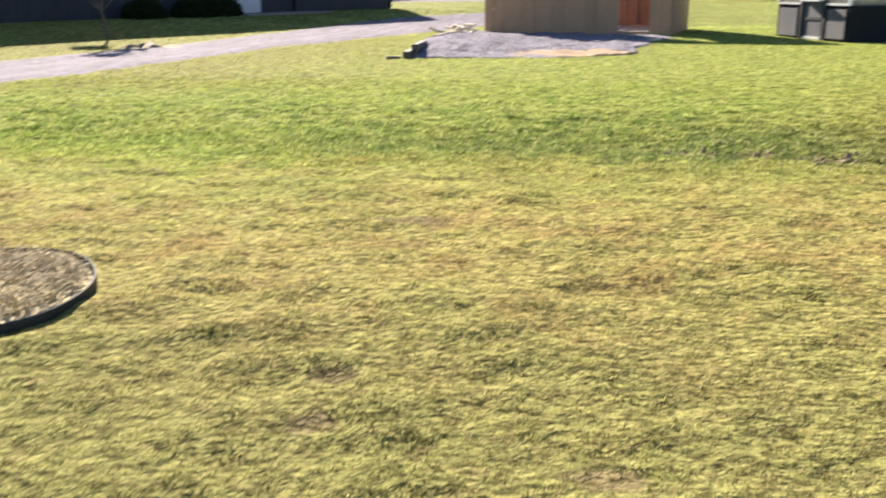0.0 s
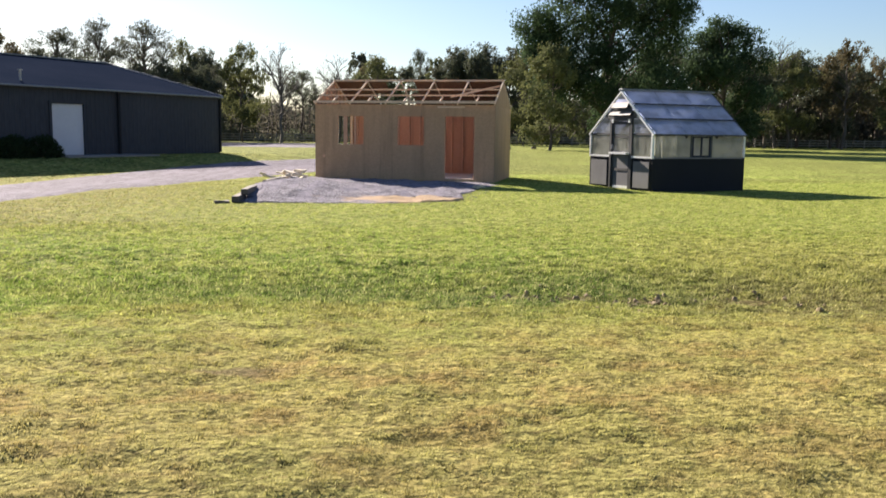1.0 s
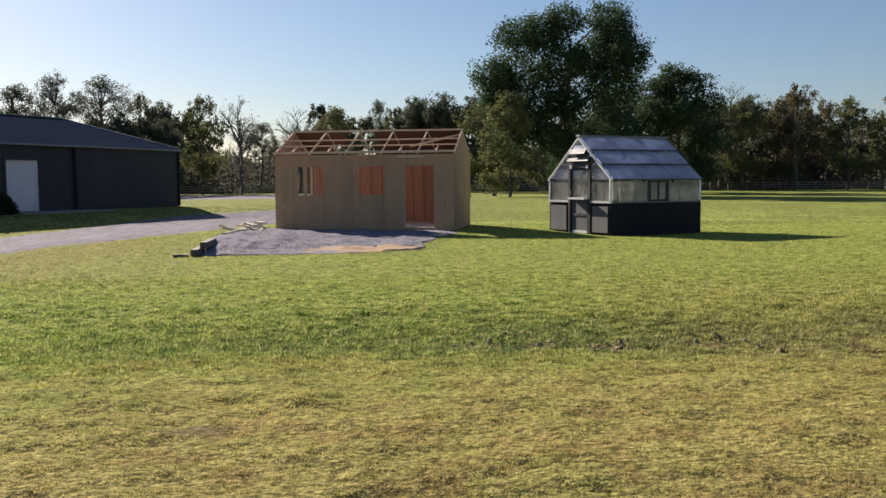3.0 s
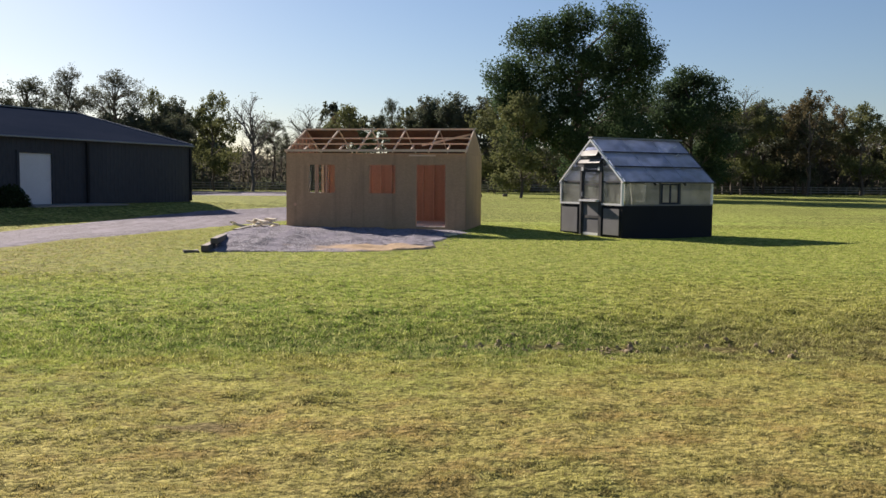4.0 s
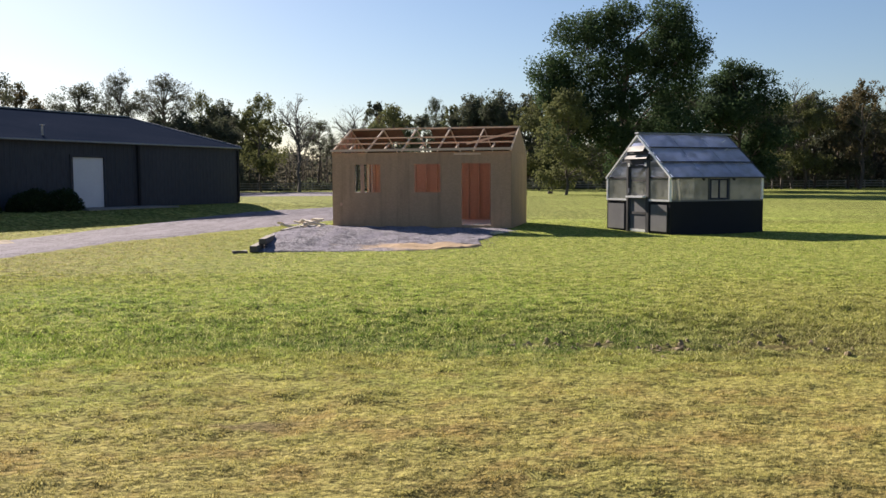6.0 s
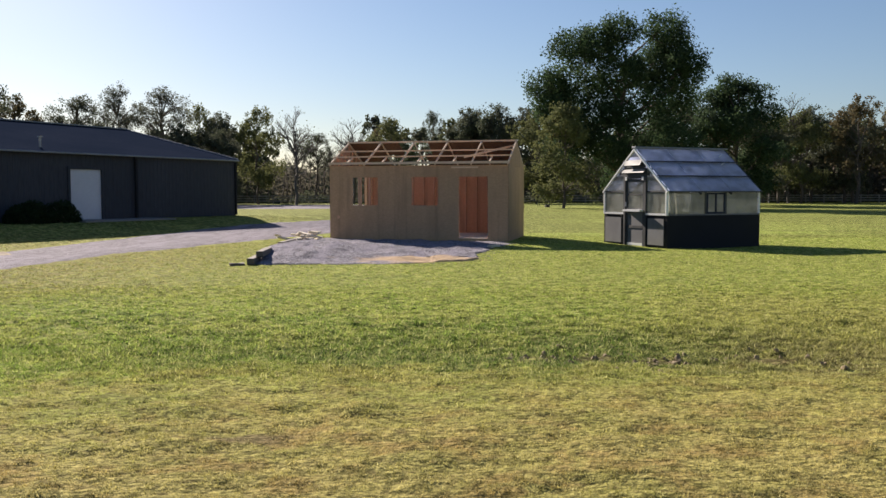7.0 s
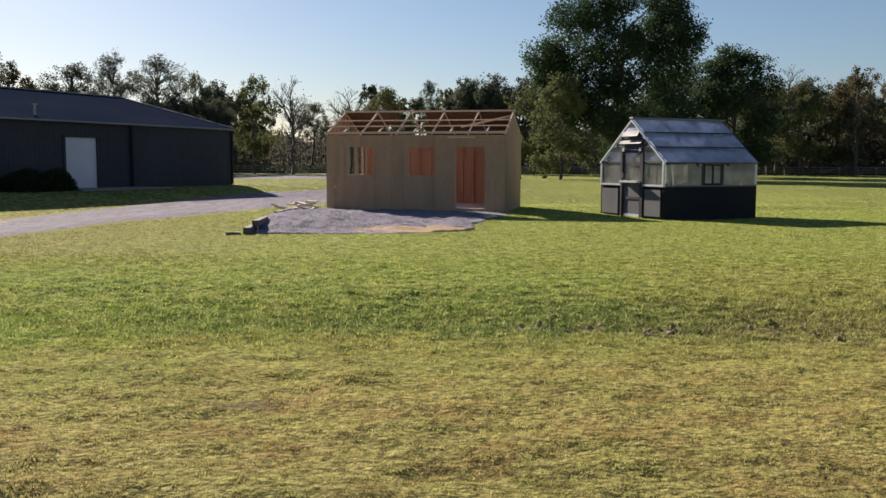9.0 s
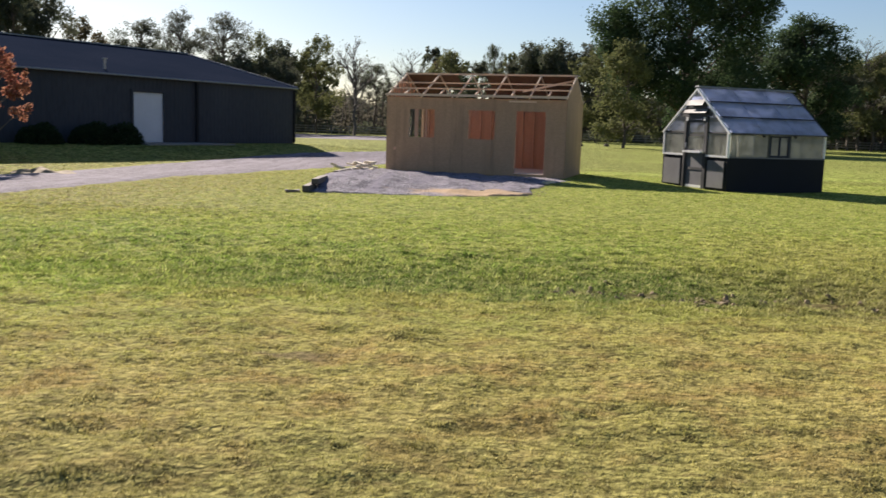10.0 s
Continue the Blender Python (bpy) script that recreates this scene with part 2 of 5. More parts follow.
LAWN, BLADES = lawn_material(), blade_material()
GRAVEL = gravel_material("drive_gravel", (0.075, 0.068, 0.085), (0.28, 0.255, 0.295), (0.165, 0.15, 0.18))
PAD_GRAVEL = gravel_material("pad_gravel", (0.075, 0.07, 0.088), (0.40, 0.38, 0.42), (0.185, 0.172, 0.205), (-0.2, 20.8, 1.9, 0.95))
OSB = osb_material("strand_board", (0.44, 0.285, 0.175), (0.50, 0.325, 0.205), (0.37, 0.24, 0.15))
# inner board face: warm bounced light is put into its orange tone
OSB_IN = osb_material("inner_board", (0.52, 0.285, 0.185), (0.58, 0.33, 0.22), (0.46, 0.25, 0.16))
# roof boards seen from below, the dim underside darkened into their colour
ROOF_BOARD_DIM = osb_material("roof_board", (0.13, 0.085, 0.062), (0.17, 0.11, 0.08), (0.11, 0.07, 0.052))
LUMBER = worn("lumber", (0.68, 0.50, 0.34), (0.76, 0.58, 0.42), 2.0, 0.75, 0, 0.2, 30, (1, 1, 1))
# redder than the lumber, with the same warm bounce in its tone
STUD = worn("stud_lumber", (0.55, 0.31, 0.20), (0.62, 0.37, 0.25), 2.0, 0.75)
PLY = worn("floor_plywood", (0.78, 0.72, 0.62), (0.84, 0.79, 0.70), 1.5, 0.8)
BARN_WALL = worn("barn_siding", (0.050, 0.055, 0.066), (0.060, 0.065, 0.077), 0.4, 0.75, 0, 0.05, 12, (1, 1, 0.2), spec=0.05)
BARN_ROOF = worn("barn_roofing", (0.018, 0.026, 0.045), (0.024, 0.032, 0.053), 0.3, 0.9, 0, 0.05, 12, spec=0.0)
BARN_TRIM = worn("barn_trim", (0.16, 0.18, 0.21), (0.22, 0.24, 0.27), 1.0, 0.45, 0.2)
BARN_DOOR = worn("white_door", (0.50, 0.53, 0.60), (0.58, 0.61, 0.67), 0.6, 0.5, 0, 0.05)
CONCRETE = worn("concrete", (0.18, 0.175, 0.17), (0.24, 0.235, 0.225), 0.8, 0.9)
BATTEN = worn("batten", (0.04, 0.044, 0.062), (0.052, 0.057, 0.078), 2.0, 0.9, spec=0.05)
BLACK = worn("black_paint", (0.014, 0.015, 0.019), (0.020, 0.021, 0.026), 1.2, 0.8, spec=0.2)
FRAME_DARK = worn("dark_frame", (0.035, 0.038, 0.042), (0.055, 0.058, 0.062), 2.0, 0.5)
PALE_PANEL = worn("pale_panel", (0.15, 0.15, 0.15), (0.21, 0.21, 0.205), 2.0, 0.7)
WHITE = worn("white_trim", (0.80, 0.80, 0.78), (0.87, 0.87, 0.85), 2.0, 0.5)
GREY_PANEL = worn("grey_panel", (0.13, 0.13, 0.135), (0.18, 0.18, 0.185), 2.0, 0.7)
GLAZE = glazing_material("wall_glazing", (0.48, 0.475, 0.41), 0.45, 0.57)
ROOF_GLAZE = glazing_material("roof_glazing", (0.66, 0.71, 0.90), 0.30, 0.48)
TIMBER = worn("old_timber", (0.10, 0.085, 0.075), (0.16, 0.135, 0.115), 1.5, 0.9, 0, 0.4)
SCRAP = worn("scrap_wood", (0.60, 0.51, 0.38), (0.70, 0.62, 0.50), 3.0, 0.85)
STONE = worn("pale_stone", (0.36, 0.34, 0.32), (0.48, 0.46, 0.43), 4.0, 0.9)
BARK = worn("bark", (0.075, 0.06, 0.048), (0.13, 0.105, 0.085), 3.0, 0.95, 0, 0.6, 18, (1, 1, 0.25))
# thicket tones are lifted so the colour carries some distance haze
THICKET = leaf_material("thicket", (0.135, 0.125, 0.098), (0.175, 0.16, 0.12), (0.115, 0.115, 0.09), 0.3)
PALE_BARK = worn("pale_bark", (0.10, 0.088, 0.075), (0.15, 0.13, 0.11), 3.0, 0.95, 0, 0.6, 18, (1, 1, 0.25))
RAIL = worn("fence_rail", (0.19, 0.18, 0.165), (0.27, 0.26, 0.24), 2.0, 0.85)
# tree-line leaf tones are lifted and greyed, distance haze put into the colour
LEAF_DARK_HAZED = leaf_material("leaf_dark_hazed", (0.075, 0.094, 0.060), (0.104, 0.124, 0.074), (0.090, 0.090, 0.066), 0.32)
LEAF_BIG = leaf_material("leaf_big", (0.042, 0.074, 0.036), (0.074, 0.116, 0.052), (0.050, 0.074, 0.042), 0.34)
LEAF_OLIVE = leaf_material("leaf_olive", (0.128, 0.142, 0.060), (0.165, 0.172, 0.068), (0.092, 0.108, 0.054), 0.32)
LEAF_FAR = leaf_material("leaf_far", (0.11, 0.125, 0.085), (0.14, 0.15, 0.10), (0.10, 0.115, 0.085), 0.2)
# paler grey-green crowns, haze included in the leaf colour
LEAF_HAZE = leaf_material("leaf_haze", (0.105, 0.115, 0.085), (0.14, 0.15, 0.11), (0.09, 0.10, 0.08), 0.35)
LEAF_RUST = leaf_material("leaf_rust", (0.150, 0.115, 0.062), (0.130, 0.112, 0.062), (0.095, 0.09, 0.052), 0.3)
LEAF_RED = leaf_material("leaf_red", (0.28, 0.06, 0.055), (0.34, 0.15, 0.09), (0.31, 0.19, 0.12), 0.4)
LEAF_SHRUB = leaf_material("leaf_shrub", (0.02, 0.035, 0.016), (0.03, 0.05, 0.02), (0.025, 0.04, 0.018), 0.2)
MULCH = worn("bed_straw", (0.33, 0.255, 0.125), (0.52, 0.43, 0.23), 5.0, 0.95, 0, 0.6, 40)
SOIL = worn("soil", (0.22, 0.165, 0.09), (0.30, 0.23, 0.13), 6.0, 0.95, 0, 0.6, 30)
RUBBER = worn("black_edging", (0.02, 0.02, 0.02), (0.035, 0.034, 0.032), 3.0, 0.6)


# ---- helpers for meshes ----
def part(name, bm, material, parent=None, label="", bevel=0.0):
    """Links a bmesh as one mesh object under a thing or a part."""
    if bevel:
        bmesh.ops.bevel(bm, geom=list(bm.edges), offset=bevel, segments=1, affect="EDGES")
    me = bpy.data.meshes.new(name)
    bm.to_mesh(me)
    bm.free()
    me.materials.append(material)
    ob = new(name, me)
    ob.parent = parent
    return tagged(ob, label) if label else ob


def thing(name, m, label, category, group="", kind=""):
    ob = new(name)
    ob.matrix_world = m
    return tagged(ob, label, category, group, kind)


def box(bm, x0, y0, z0, x1, y1, z1):
    v = [bm.verts.new((x, y, z)) for x in (x0, x1) for y in (y0, y1) for z in (z0, z1)]
    for a, b, c, d in ((0, 1, 3, 2), (4, 6, 7, 5), (0, 4, 5, 1), (2, 3, 7, 6), (0, 2, 6, 4), (1, 5, 7, 3)):
        bm.faces.new((v[a], v[b], v[c], v[d]))
    return bm


def boxed(*c):
    return box(bmesh.new(), *c)


def beam(bm, p, q, w, h, up=(0, 0, 1)):
    """A square bar from p to q, w wide and h deep towards up."""
    p, q = Vector(p), Vector(q)
    d = (q - p).normalized()
    s = d.cross(Vector(up)).normalized() * w / 2
    u = s.cross(d).normalized() * h / 2
    v = [bm.verts.new(e + a * s + b * u) for e in (p, q) for a, b in ((-1, -1), (1, -1), (1, 1), (-1, 1))]
    for f in ((0, 1, 2, 3), (7, 6, 5, 4), (0, 4, 5, 1), (1, 5, 6, 2), (2, 6, 7, 3), (3, 7, 4, 0)):
        bm.faces.new([v[i] for i in f])
    return bm


def beamed(*a, **k):
    return beam(bmesh.new(), *a, **k)


def plate(xs, zs, solid, y0, y1):
    """An upright board between y0 and y1, cut on a grid; solid(x, z) says whether a cell's middle is board."""
    bm, made = bmesh.new(), {}
    n, m = len(xs) - 1, len(zs) - 1
    ok = [[solid((xs[i] + xs[i + 1]) / 2, (zs[j] + zs[j + 1]) / 2) for j in range(m)] for i in range(n)]

    def v(i, j, y):
        if (i, j, y) not in made:
            made[i, j, y] = bm.verts.new((xs[i], y, zs[j]))
        return made[i, j, y]

    for i in range(n):
        for j in range(m):
            if not ok[i][j]:
                continue
            bm.faces.new((v(i, j, y0), v(i + 1, j, y0), v(i + 1, j + 1, y0), v(i, j + 1, y0)))
            bm.faces.new((v(i, j, y1), v(i, j + 1, y1), v(i + 1, j + 1, y1), v(i + 1, j, y1)))
            for di, dj, a, b in ((-1, 0, (i, j), (i, j + 1)), (1, 0, (i + 1, j + 1), (i + 1, j)), (0, -1, (i + 1, j), (i, j)), (0, 1, (i, j + 1), (i + 1, j + 1))):
                k, l = i + di, j + dj
                if not (0 <= k < n and 0 <= l < m and ok[k][l]):
                    bm.faces.new((v(*a, y0), v(*b, y0), v(*b, y1), v(*a, y1)))
    return bm


def sheathing(parent, length, height, openings, y0, y1, material, name="panel", step=1.22, gap=0.002, z0=0.0):
    """Boards side by side along x with openings (x0, x1, z0, z1) cut out; one mesh a board."""
    k = 0.0
    while k < length - 0.02:
        e = min(k + step, length)
        a, b = k + (gap if k else 0), e - (gap if e < length else 0)
        xs = sorted({a, b, *[c for o in openings for c in o[:2] if a < c < b]})
        zs = sorted({z0, height, *[c for o in openings for c in o[2:] if z0 < c < height]})
        whole = [o for o in openings if o[0] <= a and o[1] >= b]
        bands = [(z0, whole[0][2]), (whole[0][3], height)] if whole else [(z0, height)]
        for lo, hi in bands:
            bm = plate(xs, [z for z in zs if lo <= z <= hi], lambda x, z: not any(o[0] < x < o[1] and o[2] < z < o[3] for o in openings), y0, y1)
            part(name, bm, material, parent)
        k = e


def mesh_from(name, verts, faces, material, parent=None, smooth=False):
    """One mesh from arrays of vertices and of faces with the same number of corners."""
    verts, faces = np.asarray(verts, np.float32), np.asarray(faces, np.int32)
    me = bpy.data.meshes.new(name)
    me.vertices.add(len(verts))
    me.vertices.foreach_set("co", verts.ravel())
    k = faces.shape[1]
    me.loops.add(faces.size)
    me.loops.foreach_set("vertex_index", faces.ravel())
    me.polygons.add(len(faces))
    me.polygons.foreach_set("loop_start", np.arange(0, faces.size, k, dtype=np.int32))
    me.polygons.foreach_set("loop_total", np.full(len(faces), k, np.int32))
    if smooth:
        me.polygons.foreach_set("use_smooth", np.ones(len(faces), bool))
    me.update(calc_edges=True)
    me.materials.append(material)
    ob = new(name, me)
    ob.parent = parent
    return ob


RNG = np.random.default_rng(7)


def leaves(centres, size, rng, flat=0.0):
    """Pointed four-cornered leaf sprays at the centres, each turned its own way."""
    n = len(centres)
    a = rng.normal(size=(n, 3))
    a[:, 2] *= 1 - flat
    a /= np.linalg.norm(a, axis=1)[:, None]
    b = np.cross(a, rng.normal(size=(n, 3)))
    b /= np.linalg.norm(b, axis=1)[:, None]
    s = size * rng.uniform(0.55, 1.35, (n, 1))
    mid = np.cross(a, b) * s * 0.12
    v = np.stack([centres - a * s * 0.5, centres + b * s * 0.3 + mid, centres + a * s * 0.5, centres - b * s * 0.3 + mid], 1).reshape(-1, 3)
    return v, np.arange(4 * n).reshape(n, 4)


class Limbs:
    """Tapered tubes along bent lines, gathered into one mesh."""

    def __init__(self, sides=6):
        self.v, self.f, self.sides = [], [], sides

    def tube(self, line, r0, r1):
        k, n = self.sides, len(line)
        base = len(self.v)
        for i, p in enumerate(line):
            d = (line[min(i + 1, n - 1)] - line[max(i - 1, 0)]).normalized()
            s = d.cross(Vector((0.31, 0.95, 0.02))).normalized()
            t = d.cross(s)
            r = r0 + (r1 - r0) * i / (n - 1)
            for j in range(k):
                w = 2 * math.pi * j / k
                self.v.append(p + (s * math.cos(w) + t * math.sin(w)) * r)
        for i in range(n - 1):
            for j in range(k):
                a, b = base + i * k + j, base + i * k + (j + 1) % k
                self.f.append((a, b, b + k, a + k))

    def limb(self, p, q, r0, r1, rnd, bend=0.12, steps=5):
        p, q = Vector(p), Vector(q)
        n = (q - p).length
        off = Vector([rnd.uniform(-1, 1) for _ in range(3)]) * n * bend
        line = [p.lerp(q, i / steps) + off * math.sin(math.pi * i / steps) + (Vector([rnd.uniform(-1, 1) for _ in range(3)]) * n * 0.02 if 0 < i < steps else Vector()) for i in range(steps + 1)]
        self.tube(line, r0, r1)
        return line


def twigs(limbs, p, way, length, r, depth, rnd, tips):
    """A bare branch that forks again and again."""
    q = p + way * length
    limbs.limb(p, q, r, r * 0.6, rnd, 0.08, 3)
    if depth == 0:
        tips.append(q)
        return
    for _ in range(rnd.choice((2, 3, 3))):
        w = (way + Vector((rnd.uniform(-1, 1), rnd.uniform(-1, 1), rnd.uniform(-0.3, 0.7))) * 0.75).normalized()
        start = p.lerp(q, rnd.uniform(0.55, 1.0))
        twigs(limbs, start, w, length * rnd.uniform(0.6, 0.8), r * 0.58, depth - 1, rnd, tips)


def make_tree(name, label, seed, height, width, material, bark, leaf, count, clear=0.28, clumps=16, lobes=None, fork=False, bare=False, r0=None):
    """A tree at the origin: a forked trunk with limbs and a crown of leaf sprays in uneven clumps."""
    rnd, rng = random.Random(seed), np.random.default_rng(seed)
    root = thing(name, Matrix(), label, "tree")
    limbs, tips = Limbs(5), []
    r = r0 or height * 0.018
    if bare:
        line = limbs.limb((0, 0, -0.2), (rnd.uniform(-0.4, 0.4), 0, height * 0.62), r, r * 0.45, rnd, 0.03, 6)
        for i in range(11):
            p = line[2].lerp(line[-1], rnd.uniform(0, 1)) if i else line[-1]
            w = Vector((rnd.uniform(-1, 1), rnd.uniform(-1, 1), rnd.uniform(0.5, 1.4))).normalized() if i else Vector((0, 0, 1))
            twigs(limbs, p, w, height * rnd.uniform(0.12, 0.17), r * 0.4, 3, rnd, tips)
        mesh_from("trunk", [tuple(v) for v in limbs.v], limbs.f, bark, root, True)
        c = np.array([tuple(t) for t in tips])
        c = np.repeat(c, max(1, count // len(c)), 0)
        c = c + rng.normal(size=c.shape) * height * 0.022
        v, f = leaves(c, leaf, rng)
        mesh_from("crown", v, f, material, root)
        return root
    blobs = []
    if lobes:
        blobs = [(Vector((a, b, c)), d) for a, b, c, d in lobes]
    else:
        for i in range(clumps):
            u = rnd.uniform(0, 1)
            z = height * (clear + (0.93 - clear) * u)
            spread = width / 2 * math.sin(math.pi * min(0.97, 0.22 + 0.72 * u)) ** 0.7
            w, k = i * 2.4 + rnd.uniform(-0.4, 0.4), rnd.uniform(0.35, 0.85)
            blobs.append((Vector((math.cos(w) * spread * k, math.sin(w) * spread * k, z)), width * rnd.uniform(0.13, 0.21)))
        blobs.append((Vector((0, 0, height * 0.9)), width * 0.14))
    top = Vector((rnd.uniform(-0.3, 0.3), rnd.uniform(-0.3, 0.3), height * 0.72))
    spine = limbs.limb((0, 0, -0.2), top, r, r * 0.3, rnd, 0.03, 8)
    for c, s in blobs:
        k = min(0.9, max(0.18, (c.z - (c.xy.length * 0.7)) / height))
        a = spine[min(8, max(1, int(k / 0.72 * 8)))]
        limbs.limb(a, c, r * 0.34, r * 0.08, rnd, 0.1, 5)
        for _ in range(4):
            d = Vector((rnd.gauss(0, 1), rnd.gauss(0, 1), rnd.gauss(0, 1))).normalized() * s
            limbs.limb(a.lerp(c, 0.75), c + d * 0.8, r * 0.12, r * 0.03, rnd, 0.1, 3)
    mesh_from("trunk", [tuple(v) for v in limbs.v], limbs.f, bark, root, True)
    total = sum(s ** 2 for _, s in blobs)
    pts = []
    for c, s in blobs:
        n = max(20, int(count * s * s / total))
        # small sprays inside each clump leave gaps between them
        subs = rng.normal(size=(max(6, n // 26), 3))
        subs = subs / np.linalg.norm(subs, axis=1)[:, None] * rng.uniform(0.3, 1.0, (len(subs), 1)) ** 0.8 * s
        subs[:, 2] *= 0.8
        pick = subs[rng.integers(0, len(subs), n)] + rng.normal(size=(n, 3)) * min(s * 0.16, 0.36)
        pts.append(pick + np.array(c))
    v, f = leaves(np.concatenate(pts), leaf, rng)
    mesh_from("crown", v, f, material, root)
    return root


def lump(x, y, n):
    return noise.noise((x * n, y * n, 3.7))


def smooth(a, b, v):
    t = min(1.0, max(0.0, (v - a) / (b - a)))
    return t * t * (3 - 2 * t)


def ground_z(x, y):
    """Height of the lawn: nearly level, with a shallow swale across, a rise to the barn and small unevenness."""
    near = max(0.0, 1 - math.hypot(x, y) / 45)
    swale = -0.13 * math.exp(-((y - 9.6 - 0.5 * lump(x, 0, 0.3)) / 1.5) ** 2) * (1 if y > 0 else 0)
    rough = near * (0.035 * lump(x, y, 0.5) + 0.022 * lump(x, y, 1.7) + 0.012 * lump(x, y, 3.7) + 0.006 * lump(x, y, 8.0))
    rough += 0.05 * lump(x, y, 5.0) * math.exp(-((x - 2.6) / 2.4) ** 2 - ((y - 9.2) / 0.7) ** 2)
    if 0 < y < 19:
        # tussocks drawn out across the mowing, and one old rut
        fade = 1 - smooth(13, 19, y)
        rough += fade * (0.022 * lump(x * 0.5, y, 4.2) + 0.018 * lump(x * 0.55, y, 8.5))
        along, off = (x + 1.16) * 0.91 - (y - 6.52) * 0.42, (x + 1.16) * 0.42 + (y - 6.52) * 0.91
        rough -= 0.032 * math.exp(-(off / 0.09) ** 2 - ((along - 0.75) / 0.95) ** 4)
    dip = -0.11 * math.exp(-((x - 8) / 3.5) ** 2 - ((y - 28) / 3.2) ** 2)
    return swale + rough + dip + 0.474 * (1 - smooth(1.0, 7.5, (x + 10.53) * 0.88 - (y - 45.8) * 0.476)) * (1 - smooth(60, 90, math.hypot(x, y))) * (1 if y > 0 else 0)


# ---- ground ----
def spaced(a, b, step, far):
    out = list(np.arange(a, b + step / 2, step))
    d = step
    while out[-1] < far:
        d *= 1.18
        out.append(out[-1] + d)
    d = step
    while out[0] > -far:
        d *= 1.18
        out.insert(0, out[0] - d)
    return out


gx = spaced(-11, 12, 0.11, 2500)
gy = [v for v in spaced(1.6, 32, 0.07, 2500) if v < 15] + [v for v in spaced(15, 32, 0.11, 2500) if v >= 15]
verts = [(x, y, ground_z(x, y)) for y in gy for x in gx]
w = len(gx)
faces = [(j * w + i, j * w + i + 1, (j + 1) * w + i + 1, (j + 1) * w + i) for j in range(len(gy) - 1) for i in range(w - 1)]
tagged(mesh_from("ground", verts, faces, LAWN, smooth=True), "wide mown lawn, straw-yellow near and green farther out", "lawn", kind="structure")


# ---- drive ----
def strip(name, left, right, z, material, label, category, sub=6):
    """A road sheet between two edge lines with a ragged, thin-edged border."""
    bm = bmesh.new()
    rows = []
    n = len(left) - 1
    for i in range(n * sub + 1):
        k, u = min(i // sub, n - 1), (i - min(i // sub, n - 1) * sub) / sub
        a = Vector(left[k]).lerp(Vector(left[k + 1]), u)
        b = Vector(right[k]).lerp(Vector(right[k + 1]), u)
        row = []
        for j in range(9):
            p = a.lerp(b, j / 8)
            if j in (0, 8):
                p += (a - b).normalized() * 0.35 * lump(p.x, p.y, 0.9)
            h = ground_z(p.x, p.y) + (z if 0 < j < 8 else -0.02) + 0.015 * lump(p.x, p.y, 1.2)
            row.append(bm.verts.new((p.x, p.y, h)))
        rows.append(row)
    for r, s in zip(rows, rows[1:]):
        for j in range(8):
            bm.faces.new((r[j], r[j + 1], s[j + 1], s[j]))
    bmesh.ops.recalc_face_normals(bm, faces=bm.faces)
    return tagged(part(name, bm, material), label, category, kind="structure")


strip("road", [(-14.0, 17), (-12.08, 24.4), (-11.53, 30.2), (-10.19, 35.6), (-9.12, 39.7), (-5.91, 46.0), (-0.5, 50.5)],
      [(-10.9, 8), (-9.19, 18.5), (-8.49, 23.0), (-7.33, 26.8), (-5.9, 30.7), (-3.9, 37), (0.8, 43)], 0.035, GRAVEL,
      "grey-lilac gravel drive curving past the barn", "driveway")
strip("road_far", [(-60, 128), (-15, 128), (8, 132)], [(-60, 92), (-15, 92), (5, 97)], 0.03, GRAVEL,
      "pale gravel lane beyond the barn", "lane", 3)


